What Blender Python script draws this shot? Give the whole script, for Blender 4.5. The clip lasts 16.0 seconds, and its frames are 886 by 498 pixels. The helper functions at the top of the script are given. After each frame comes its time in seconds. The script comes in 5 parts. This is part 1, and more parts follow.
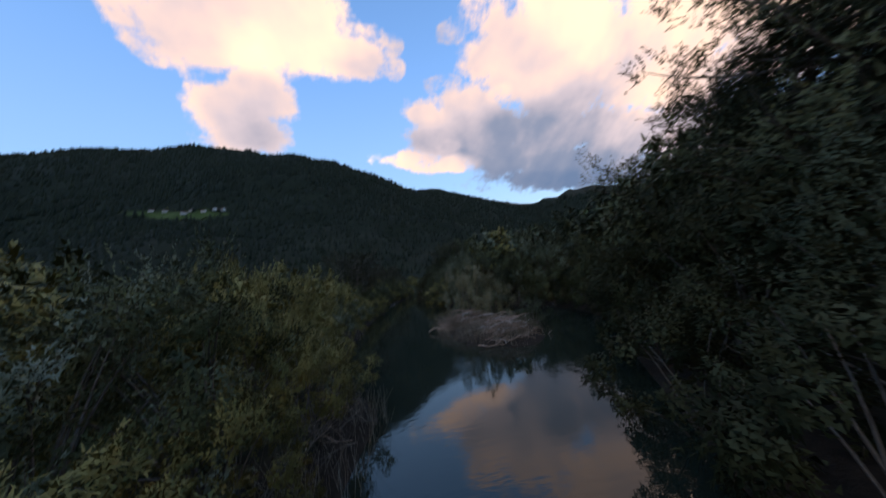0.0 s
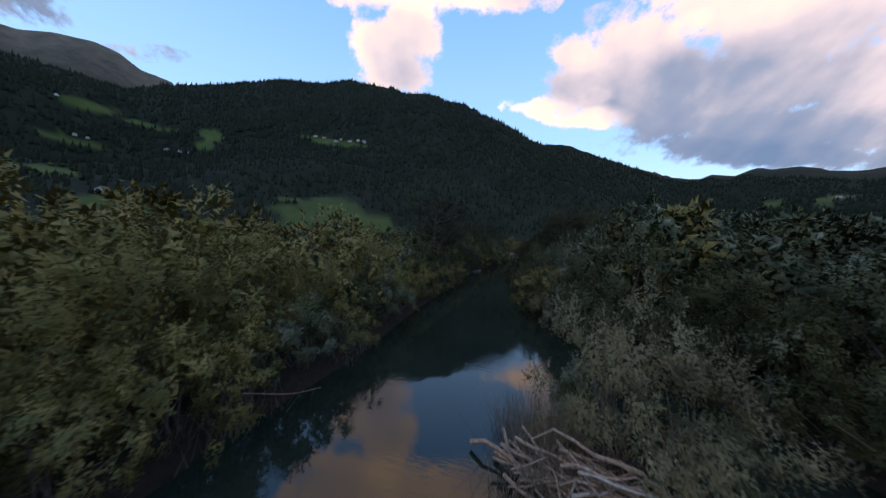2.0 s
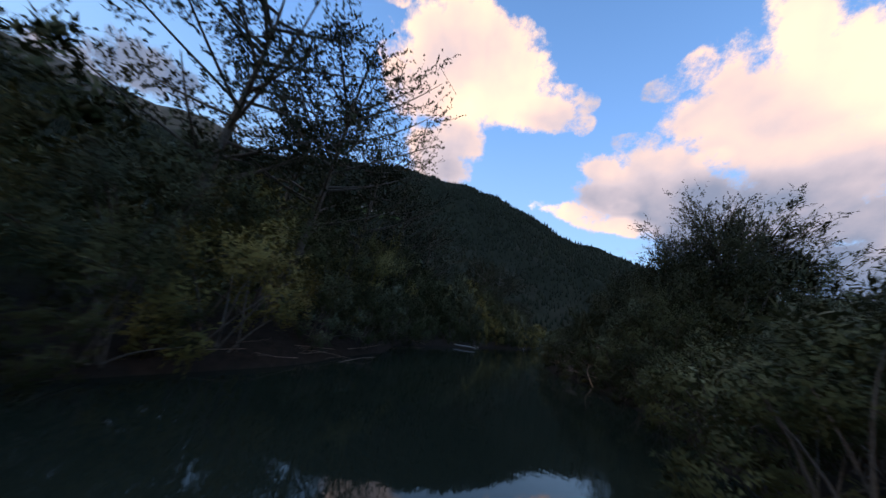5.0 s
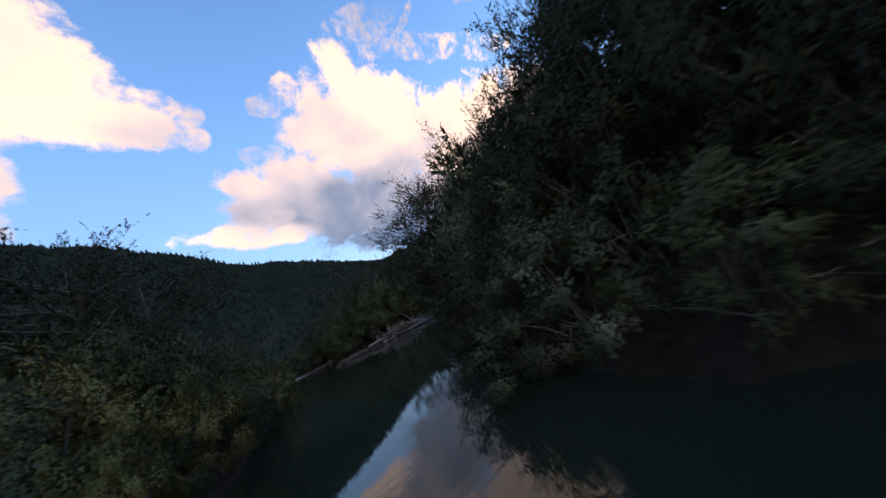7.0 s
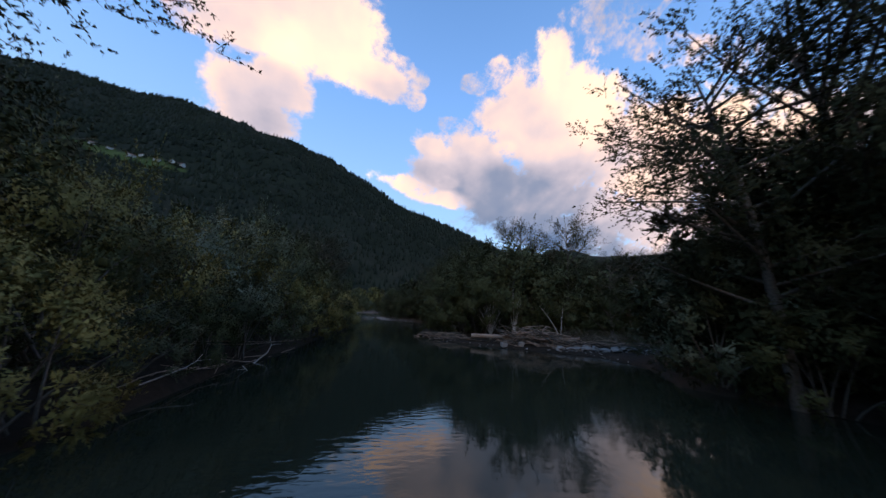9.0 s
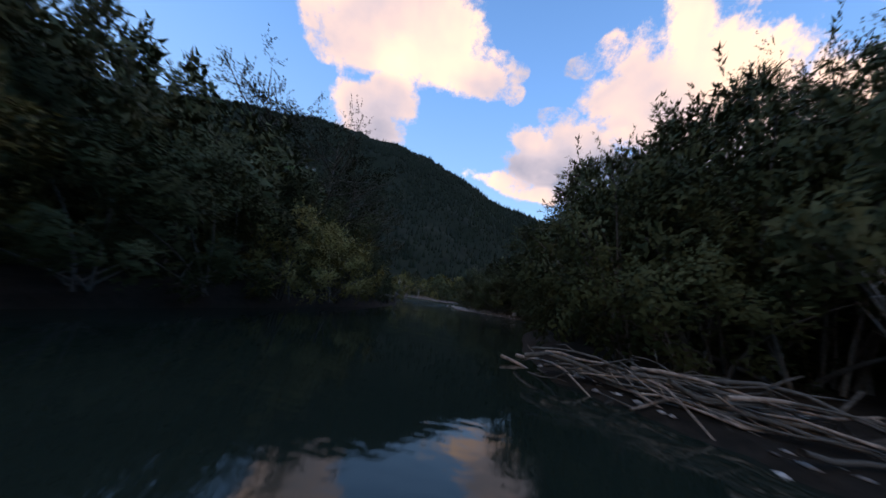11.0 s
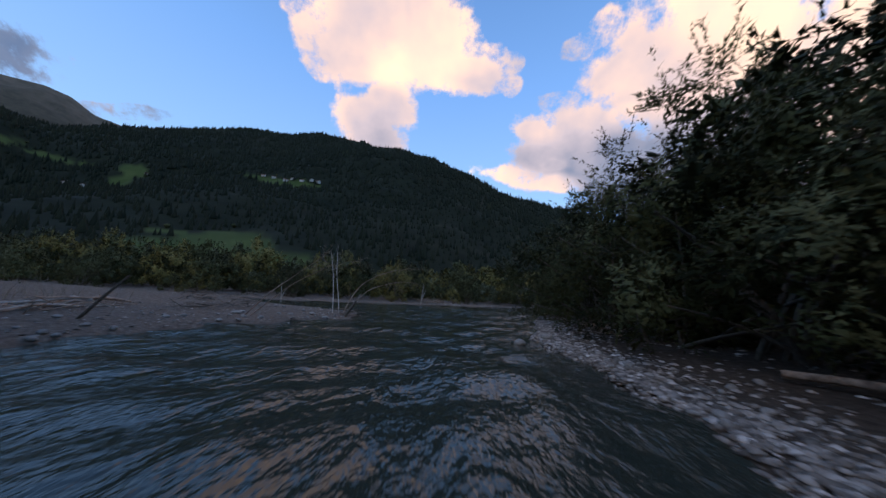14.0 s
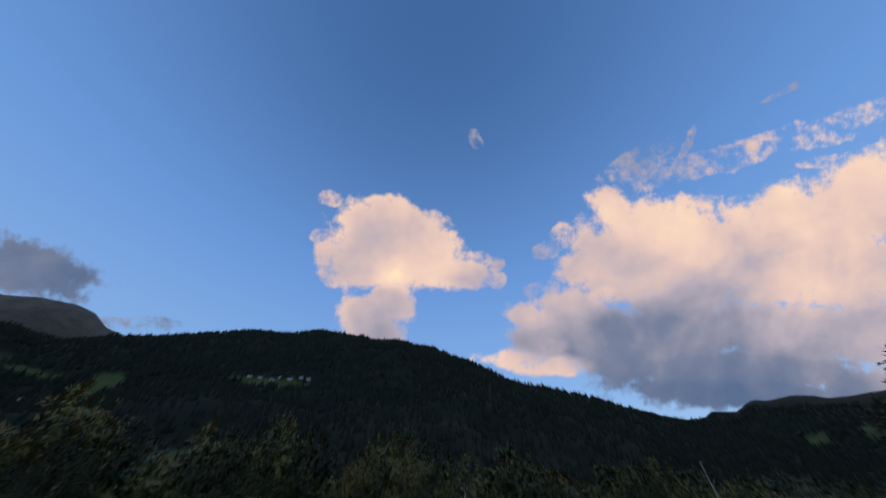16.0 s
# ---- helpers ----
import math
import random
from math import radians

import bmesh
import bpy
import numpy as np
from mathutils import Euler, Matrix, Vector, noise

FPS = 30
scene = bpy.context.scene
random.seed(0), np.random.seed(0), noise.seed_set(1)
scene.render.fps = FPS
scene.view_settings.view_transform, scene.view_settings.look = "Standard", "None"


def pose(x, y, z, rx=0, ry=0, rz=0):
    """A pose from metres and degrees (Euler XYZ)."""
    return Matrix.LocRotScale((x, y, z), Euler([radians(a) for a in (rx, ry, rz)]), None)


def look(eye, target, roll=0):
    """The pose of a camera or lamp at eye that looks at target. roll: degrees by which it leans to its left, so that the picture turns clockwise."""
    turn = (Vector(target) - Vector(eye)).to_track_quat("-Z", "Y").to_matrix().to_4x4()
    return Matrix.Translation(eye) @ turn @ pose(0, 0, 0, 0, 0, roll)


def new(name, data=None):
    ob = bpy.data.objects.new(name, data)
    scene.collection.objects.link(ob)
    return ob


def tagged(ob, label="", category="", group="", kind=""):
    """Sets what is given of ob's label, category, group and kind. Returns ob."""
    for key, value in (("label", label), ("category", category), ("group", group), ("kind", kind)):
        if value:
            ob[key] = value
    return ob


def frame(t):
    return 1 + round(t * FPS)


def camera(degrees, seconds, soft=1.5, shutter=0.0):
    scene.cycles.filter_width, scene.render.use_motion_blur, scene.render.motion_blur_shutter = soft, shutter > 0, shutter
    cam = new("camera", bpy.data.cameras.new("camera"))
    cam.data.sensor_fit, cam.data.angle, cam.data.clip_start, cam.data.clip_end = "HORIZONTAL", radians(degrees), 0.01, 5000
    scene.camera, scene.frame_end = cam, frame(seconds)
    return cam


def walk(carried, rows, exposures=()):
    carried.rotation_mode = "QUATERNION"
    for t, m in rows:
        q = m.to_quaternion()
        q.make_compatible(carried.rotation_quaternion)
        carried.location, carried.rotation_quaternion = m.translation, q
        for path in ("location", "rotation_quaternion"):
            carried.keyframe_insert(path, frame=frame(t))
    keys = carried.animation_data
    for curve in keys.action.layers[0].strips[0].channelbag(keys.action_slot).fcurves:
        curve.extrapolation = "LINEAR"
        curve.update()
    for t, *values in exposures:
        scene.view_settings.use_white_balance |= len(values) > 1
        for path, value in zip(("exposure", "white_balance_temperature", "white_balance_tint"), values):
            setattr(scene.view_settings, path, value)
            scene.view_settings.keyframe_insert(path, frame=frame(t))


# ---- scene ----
# ---------------------------------------------------------------- camera
cam = camera(114.6, 16.0, soft=1.4, shutter=0.16)
# seconds, x, y, z, heading to the left, tilt up, lean to the left
PATH = [
    (0.0, 0.000, 0.000, 3.711, -5.53, 6.20, -9.99),
    (0.5, 0.747, 2.215, 4.799, 13.01, -19.72, -1.43),
    (1.0, 1.324, 5.840, 5.700, 17.05, -13.52, 2.14),
    (1.5, 1.360, 9.850, 5.866, 16.04, -8.47, 3.36),
    (2.0, 1.047, 14.031, 5.653, 15.76, -1.73, 3.60),
    (2.5, 0.209, 18.716, 4.713, 13.98, 3.55, 2.90),
    (3.0, -0.676, 23.926, 3.261, 12.45, 7.45, 1.91),
    (3.5, -1.274, 29.375, 2.169, 13.93, 10.72, 3.93),
    (4.0, -1.480, 35.168, 1.663, 17.02, 12.01, 7.45),
    (4.5, -1.561, 41.102, 1.551, 20.34, 12.78, 10.93),
    (5.0, -1.786, 46.974, 1.637, 22.49, 13.71, 12.84),
    (5.5, -2.424, 52.582, 1.726, 22.09, 15.44, 11.64),
    (6.0, -3.359, 57.990, 1.752, 17.75, 18.65, 5.81),
    (6.5, -4.612, 63.204, 1.852, -17.26, 15.35, -23.65),
    (7.0, -5.202, 68.659, 2.142, -36.39, 8.30, -26.73),
    (7.5, -4.701, 74.063, 2.193, -31.15, 11.28, -14.85),
    (8.0, -3.399, 78.790, 2.126, -26.95, 12.98, -6.63),
    (8.5, -2.040, 83.065, 2.192, -21.52, 13.28, -1.85),
    (9.0, -0.838, 86.740, 2.171, -10.47, 12.28, 3.63),
    (9.5, -0.114, 90.299, 1.965, -0.84, 9.92, 8.62),
    (10.0, 0.618, 94.471, 1.582, 4.87, 8.59, 10.23),
    (10.5, 1.077, 99.245, 1.189, 7.56, 8.70, 10.31),
    (11.0, 1.057, 104.957, 1.020, 8.14, 9.71, 9.28),
    (11.5, 0.658, 111.200, 0.840, 7.52, 11.04, 7.56),
    (12.0, -0.020, 117.570, 0.700, 6.63, 12.15, 5.57),
    (12.5, -0.875, 123.662, 0.611, 6.37, 12.48, 3.74),
    (13.0, -1.786, 129.482, 0.900, 7.67, 11.47, 2.49),
    (13.5, -2.888, 134.669, 1.137, 9.52, 10.15, 2.84),
    (14.0, -3.572, 138.665, 1.147, 11.24, 9.57, 3.19),
    (14.5, -5.199, 143.382, 0.775, 11.72, 10.79, 2.10),
    (15.0, -7.089, 148.132, 0.605, 11.61, 12.90, 0.05),
    (15.5, -8.603, 153.024, 0.695, 11.95, 19.20, -0.31),
    (16.0, -10.486, 157.923, 0.699, 11.89, 46.37, -0.41),
]


def eye_pose(x, y, z, yaw, pitch, lean):
    return pose(x, y, z, 90 + pitch, 0, yaw) @ pose(0, 0, 0, 0, 0, lean)


EXPOSURES = [(0.0, 0.5, 7300, 14), (0.5, 1.2, 7600, 22), (1.0, 1.4, 7300, 20), (1.5, 1.15, 7200, 22), (2.0, 0.75, 7300, 14), (2.5, 0.4, 7300, 14), (3.0, 0.3, 7200, 14),
             (5.5, 0.6, 7200, 14), (6.0, 0.65, 7200, 14), (8.0, 0.55, 7200, 14), (10.0, 0.5, 7100, 14), (12.5, 0.55, 7000, 14), (13.0, 0.6, 7000, 14), (14.0, 0.42, 7000, 14),
             (15.0, 0.35, 7000, 14), (15.5, 0.15, 6900, 14), (16.0, -0.15, 6700, 14)]
walk(cam, [(r[0], eye_pose(*r[1:])) for r in PATH], EXPOSURES)


# ---------------------------------------------------------------- node helpers
class Nodes:
    """Short way to write node trees."""

    def __init__(self, tree):
        self.tree, self.n, self.l = tree, tree.nodes, tree.links

    def put(self, sock, val):
        if isinstance(val, bpy.types.NodeSocket):
            self.l.new(val, sock)
        elif val is not None:
            sock.default_value = val

    def math(self, op, a, b=None, c=None, clamp=False):
        n = self.n.new("ShaderNodeMath")
        n.operation, n.use_clamp = op, clamp
        for i, v in enumerate((a, b, c)):
            self.put(n.inputs[i], v)
        return n.outputs[0]

    def dot(self, v, w):
        n = self.n.new("ShaderNodeVectorMath")
        n.operation = "DOT_PRODUCT"
        self.put(n.inputs[0], v)
        self.put(n.inputs[1], w)
        return n.outputs["Value"]

    def xyz(self, x, y, z):
        n = self.n.new("ShaderNodeCombineXYZ")
        for i, v in enumerate((x, y, z)):
            self.put(n.inputs[i], v)
        return n.outputs[0]

    def noise(self, vec, scale, detail=4.0, rough=0.55, distort=0.0):
        n = self.n.new("ShaderNodeTexNoise")
        self.put(n.inputs["Vector"], vec)
        n.inputs["Scale"].default_value, n.inputs["Detail"].default_value = scale, detail
        n.inputs["Roughness"].default_value, n.inputs["Distortion"].default_value = rough, distort
        return n.outputs["Fac"]

    def mix(self, fac, a, b, blend="MIX"):
        n = self.n.new("ShaderNodeMix")
        n.data_type, n.blend_type = "RGBA", blend
        self.put(n.inputs[0], fac)
        self.put(n.inputs[6], a)
        self.put(n.inputs[7], b)
        return n.outputs[2]

    def ramp(self, fac, stops):
        n = self.n.new("ShaderNodeValToRGB")
        self.put(n.inputs[0], fac)
        e = n.color_ramp.elements
        while len(e) < len(stops):
            e.new(0.5)
        for el, (p, c) in zip(e, stops):
            el.position, el.color = p, (*c, 1) if len(c) == 3 else c
        return n.outputs[0]

    def step(self, v, lo, hi):
        n = self.n.new("ShaderNodeMapRange")
        n.interpolation_type = "SMOOTHSTEP"
        self.put(n.inputs[0], v)
        n.inputs[1].default_value, n.inputs[2].default_value = lo, hi
        return n.outputs[0]


# ---------------------------------------------------------------- world: evening sky with lit clouds
world = bpy.data.worlds.new("evening_sky")
scene.world = world
world.use_nodes = True
k = Nodes(world.node_tree)
k.n.clear()
way = k.n.new("ShaderNodeTexCoord").outputs["Generated"]
sky = k.n.new("ShaderNodeTexSky")
sky.sky_type, sky.sun_disc = "NISHITA", False
sky.sun_elevation, sky.sun_rotation = radians(9), radians(200)
sky.altitude, sky.air_density, sky.dust_density, sky.ozone_density = 600, 1.0, 0.4, 2.5
k.put(sky.inputs[0], way) if sky.inputs else None

# cloud chart: a plane that faces the clouds over the valley, in units of a thousandth
axis = eye_pose(0, 0, 0, 11.89, 46.37, -0.41).to_3x3()
ax_r, ax_u, ax_a = axis.col[0], axis.col[1], -axis.col[2]
da = k.math("MAXIMUM", k.dot(way, ax_a), 0.08)
px = k.math("ADD", k.math("MULTIPLY", k.math("DIVIDE", k.dot(way, ax_r), da), 503.5), 784.0)
py = k.math("SUBTRACT", 441.0, k.math("MULTIPLY", k.math("DIVIDE", k.dot(way, ax_u), da), 503.5))
chart = k.xyz(k.math("DIVIDE", px, 100.0), k.math("DIVIDE", py, 100.0), 0.0)
big_noise = k.noise(chart, 0.9, 3.0)
fine_noise = k.noise(chart, 1.9, 8.0, 0.62)
wx = k.math("MULTIPLY_ADD", k.math("SUBTRACT", big_noise, 0.5), 40.0, px)
wy = k.math("MULTIPLY_ADD", k.math("SUBTRACT", k.noise(k.xyz(k.math("DIVIDE", py, 100.0), k.math("DIVIDE", px, 100.0), 3.0), 0.9, 3.0), 0.5), 34.0, py)
# centre x, y, half width, half height, lean in degrees, brightness of the lit side
CLOUD_TOWER = [
    (662, 425, 92, 66, 0, 0.85), (695, 392, 62, 44, 20, 0.95), (752, 442, 92, 58, 28, 0.9), (812, 480, 66, 30, 14, 0.7), (852, 494, 34, 17, -10, 0.6), (640, 470, 76, 46, 8, 0.7), (720, 480, 90, 38, 0, 0.75),
    (652, 560, 50, 46, 0, 0.55), (690, 534, 44, 44, 0, 0.6), (662, 592, 58, 30, 0, 0.5), (697, 482, 40, 34, 0, 2.3), (680, 372, 60, 26, 0, 1.25), (640, 392, 56, 36, 0, 0.9),
    (579, 354, 20, 15, 0, 0.5), (874, 470, 20, 15, 20, 0.6), (880, 500, 18, 14, -10, 0.6), (846, 462, 26, 18, 20, 0.7), (566, 420, 20, 14, 0, 0.5), (577, 448, 22, 24, 0, 0.6), (588, 486, 26, 22, 0, 0.5), (840, 246, 11, 16, -20, 0.35),
]
CLOUD_BANK = [
    (1088, 372, 56, 36, 30, 0.9), (1200, 412, 150, 66, 12, 0.95), (1400, 400, 200, 78, -12, 1.0), (1540, 360, 150, 90, -20, 1.0), (1110, 470, 118, 92, 0, 0.5), (1030, 470, 50, 36, -20, 0.6),
    (1005, 552, 86, 50, -14, 0.5), (935, 562, 44, 30, 5, 0.85), (1050, 600, 140, 72, 0, 0.28), (960, 600, 60, 32, 0, 0.5), (1200, 520, 130, 74, 0, 0.55), (1200, 478, 100, 26, -24, 1.15), (1350, 490, 160, 66, -8, 0.62), (1500, 480, 170, 86, 0, 0.8),
    (1380, 590, 230, 66, 4, 0.18), (1540, 590, 150, 70, 0, 0.3), (935, 638, 94, 20, 6, 1.15), (1000, 648, 46, 20, 4, 1.5), (985, 612, 30, 14, 0, 1.0), (1064, 526, 22, 18, 0, 1.0),
    (1330, 652, 280, 48, 2, -0.1), (1110, 640, 110, 50, 0, 0.0), (1300, 694, 260, 36, 3, -0.4), (1180, 596, 150, 62, 0, 0.15), (1130, 690, 120, 26, 0, -0.1), (992, 424, 32, 20, -35, 0.55), (968, 446, 28, 15, -20, 0.4), (960, 512, 30, 14, -10, 0.3), (1130, 500, 28, 30, 0, 0.7),
]
CLOUD_WISPS = [
    (1200, 300, 130, 24, -18, 0.5), (1330, 265, 130, 22, -22, 0.6), (1470, 228, 110, 26, -16, 0.8), (1540, 200, 70, 18, -20, 0.8), (1120, 288, 75, 20, -28, 0.4), (1210, 255, 40, 8, -60, 0.4), (1470, 285, 60, 12, -10, 0.7), (1400, 160, 50, 6, -20, 0.1),
    (1800, 330, 330, 150, -15, 0.9), (1780, 600, 330, 120, 0, 0.5), (1900, 200, 300, 60, -20, 0.7),
]
CLOUD_STREAKS = [
    (40, 478, 150, 54, 8, -0.25), (235, 576, 80, 14, 2, -0.2), (1580, 690, 170, 45, 0, 0.1), (-260, 480, 260, 60, 0, -0.1),
]
field, tone, weight = -1.0, 0.0, 0.001
for cx, cy, rw, rh, lean, bright in CLOUD_TOWER + CLOUD_BANK + CLOUD_WISPS + CLOUD_STREAKS:
    c, s = math.cos(radians(lean)), math.sin(radians(lean))
    ex, ey = k.math("SUBTRACT", wx, cx), k.math("SUBTRACT", wy, cy)
    a = k.math("MULTIPLY_ADD", ex, c / rw, k.math("MULTIPLY", ey, s / rw))
    b = k.math("MULTIPLY_ADD", ex, -s / rh, k.math("MULTIPLY", ey, c / rh))
    q = k.math("SUBTRACT", 1.0, k.math("SQRT", k.math("MULTIPLY_ADD", a, a, k.math("MULTIPLY", b, b))))
    if rh < 28:
        q = k.math("MINIMUM", q, 0.02 if (rw > 45 and cx > 1080) or bright < 0.4 else (0.12 if rh < 24 and bright < 0.8 else 0.3))  # thin, torn wisps
    field = k.math("SMOOTH_MAX", field, q, 0.12)
    g = k.math("POWER", k.math("MAXIMUM", k.math("ADD", q, 0.6), 0.0), 3.0)
    weight = k.math("ADD", weight, g)
    tone = k.math("MULTIPLY_ADD", g, bright, tone)
tone = k.math("DIVIDE", tone, weight)
rag = k.math("ADD", k.math("MULTIPLY", k.math("SUBTRACT", fine_noise, 0.5), 1.35), k.math("MULTIPLY", k.math("SUBTRACT", k.noise(chart, 5.0, 7.0, 0.7), 0.5), 0.8))
body = k.math("ADD", field, rag)
mask = k.step(body, -0.10, 0.34)
relief = k.math("ADD", k.math("MULTIPLY", k.math("SUBTRACT", k.noise(chart, 0.6, 3.0, 0.5, 0.4), 0.5), 1.5), k.math("MULTIPLY", k.math("SUBTRACT", k.noise(chart, 2.0, 5.0, 0.55), 0.5), 0.42))
edge = k.math("MULTIPLY", k.math("MINIMUM", field, 0.5), 0.3)
shade = k.math("ADD", k.math("ADD", relief, tone), k.math("SUBTRACT", 0.08, edge))
cloud = k.ramp(k.math("MULTIPLY_ADD", shade, 0.5, 0.25, clamp=True), [
    (0.0, (0.10, 0.16, 0.29)), (0.22, (0.20, 0.24, 0.35)), (0.45, (0.53, 0.47, 0.53)), (0.66, (0.88, 0.65, 0.56)), (0.82, (1.06, 0.78, 0.59)), (1.0, (1.40, 1.08, 0.63))])
# thin veil low over the valley's end
height = k.n.new("ShaderNodeSeparateXYZ")
k.put(height.inputs[0], way)
up_z = height.outputs[2]
tint = k.ramp(k.math("MAXIMUM", up_z, 0.0), [(0.0, (0.55, 0.78, 1.0)), (0.3, (0.30, 0.58, 1.05)), (0.62, (0.17, 0.41, 0.92)), (1.0, (0.06, 0.18, 0.46))])
air = k.mix(1.0, sky.outputs[0], (0.1, 0.1, 0.1, 1), "MULTIPLY")
blue = k.mix(0.2, tint, air)
full = k.mix(k.math("MULTIPLY", mask, 0.96), blue, cloud)
bg = k.n.new("ShaderNodeBackground")
k.put(bg.inputs[0], full)
bg.inputs[1].default_value = 1.0
out = k.n.new("ShaderNodeOutputWorld")
k.l.new(bg.outputs[0], out.inputs[0])

# the sun stands low behind the ridge: only its soft afterglow reaches the valley
sun = new("sun", bpy.data.lights.new("sun", "SUN"))
sun.data.energy, sun.data.angle, sun.data.color = 0.35, radians(25), (1.0, 0.86, 0.72)
sun.matrix_world = look((0, 0, 300), (120, 330, 0))


# ---------------------------------------------------------------- materials
def material(name):
    m = bpy.data.materials.new(name)
    m.use_nodes = True
    kk = Nodes(m.node_tree)
    bsdf = kk.n["Principled BSDF"]
    return m, kk, bsdf


def place(kk):
    return kk.n.new("ShaderNodeNewGeometry").outputs["Position"]


def bump(kk, height_, strength, dist):
    n = kk.n.new("ShaderNodeBump")
    kk.put(n.inputs["Height"], height_)
    n.inputs["Strength"].default_value, n.inputs["Distance"].default_value = strength, dist
    return n.outputs[0]


def leaf_material(name, dark, mid, light):
    m, kk, b = material(name)
    geo = kk.n.new("ShaderNodeNewGeometry")
    info = kk.n.new("ShaderNodeObjectInfo")
    r = kk.math("MULTIPLY_ADD", info.outputs["Random"], 0.34, kk.math("MULTIPLY_ADD", geo.outputs["Random Per Island"], 0.16, kk.math("MULTIPLY_ADD", kk.noise(geo.outputs["Position"], 0.9, 3.0), 1.2, -0.40)))
    col = kk.ramp(r, [(0.0, dark), (0.5, mid), (0.85, light), (1.0, tuple(min(1, 1.5 * v) for v in light))])
    patch = kk.noise(geo.outputs["Position"], 0.35, 2.0)
    col = kk.mix(kk.math("MULTIPLY", patch, 0.5), col, (*dark, 1))
    kk.put(b.inputs["Base Color"], col)
    b.inputs["Roughness"].default_value = 0.65
    b.inputs["Specular IOR Level"].default_value = 0.12
    tr = kk.n.new("ShaderNodeBsdfTranslucent")
    kk.put(tr.inputs[0], col)
    mx = kk.n.new("ShaderNodeMixShader")
    mx.inputs[0].default_value = 0.06
    kk.l.new(b.outputs[0], mx.inputs[1])
    kk.l.new(tr.outputs[0], mx.inputs[2])
    kk.l.new(mx.outputs[0], kk.n["Material Output"].inputs[0])
    return m


MAT_WILLOW = leaf_material("willow_leaf", (0.023, 0.028, 0.010), (0.084, 0.091, 0.034), (0.190, 0.196, 0.100))
MAT_YELLOW = leaf_material("yellowing_leaf", (0.080, 0.070, 0.020), (0.260, 0.222, 0.070), (0.410, 0.350, 0.140))
MAT_SILVER = leaf_material("silver_leaf", (0.029, 0.036, 0.017), (0.118, 0.134, 0.072), (0.330, 0.355, 0.250))
MAT_PALE_LEAF = leaf_material("pale_willow_leaf", (0.11, 0.10, 0.05), (0.25, 0.225, 0.12), (0.42, 0.385, 0.26))
MAT_ALDER = leaf_material("alder_leaf", (0.015, 0.019, 0.008), (0.042, 0.046, 0.018), (0.090, 0.092, 0.042))


def bark_material(name, dark, light):
    m, kk, b = material(name)
    p = place(kk)
    kk.put(b.inputs["Base Color"], kk.ramp(kk.noise(p, 14.0, 5.0), [(0.25, dark), (0.75, light)]))
    b.inputs["Roughness"].default_value = 0.85
    kk.put(b.inputs["Normal"], bump(kk, kk.noise(p, 40.0, 4.0), 0.5, 0.02))
    return m


MAT_BARK = bark_material("bark", (0.05, 0.04, 0.03), (0.16, 0.13, 0.10))
MAT_DRIFT = bark_material("driftwood", (0.10, 0.062, 0.042), (0.54, 0.39, 0.285))
MAT_PALE = bark_material("bleached_wood", (0.28, 0.24, 0.20), (0.55, 0.50, 0.44))
# ground: silt, gravel and grass
MAT_GROUND, kk, b = material("valley_ground")
p = place(kk)
sep = kk.n.new("ShaderNodeSeparateXYZ")
kk.put(sep.inputs[0], p)
gravel = kk.ramp(kk.noise(p, 9.0, 5.0, 0.7), [(0.3, (0.055, 0.039, 0.029)), (0.5, (0.145, 0.110, 0.086)), (0.72, (0.275, 0.22, 0.178))])
grass = kk.ramp(kk.noise(p, 2.5, 5.0, 0.65), [(0.3, (0.035, 0.05, 0.018)), (0.6, (0.07, 0.085, 0.03)), (0.8, (0.12, 0.11, 0.05))])
grassy = kk.step(kk.math("MULTIPLY_ADD", kk.noise(p, 0.5, 3.0), 0.6, kk.math("SUBTRACT", sep.outputs[2], kk.math("MULTIPLY", kk.step(sep.outputs[1], 120.0, 135.0), 0.3))), 0.75, 1.15)
soil = kk.ramp(kk.noise(p, 5.0, 5.0, 0.7), [(0.3, (0.014, 0.011, 0.008)), (0.7, (0.042, 0.031, 0.022))])
far_left = kk.math("MULTIPLY", kk.step(sep.outputs[0], -1.0, -3.0), 4.0)
stony = kk.step(kk.math("SUBTRACT", kk.math("MULTIPLY_ADD", kk.noise(p, 0.3, 2.0), 6.0, sep.outputs[1]), far_left), 126.0, 131.0)
# right shore darkened in colour: brown mud, and the shade of its shrubs
shaded_muddy = kk.math("MULTIPLY_ADD", kk.step(sep.outputs[0], -6.0, -4.0), -0.6, 1.0)
bank = kk.mix(kk.math("MULTIPLY", stony, shaded_muddy), soil, gravel)
kk.put(b.inputs["Base Color"], kk.mix(grassy, bank, grass))
b.inputs["Roughness"].default_value = 0.9
b.inputs["Specular IOR Level"].default_value = 0.12
kk.put(b.inputs["Normal"], bump(kk, kk.noise(p, 16.0, 6.0, 0.7), 0.7, 0.05))

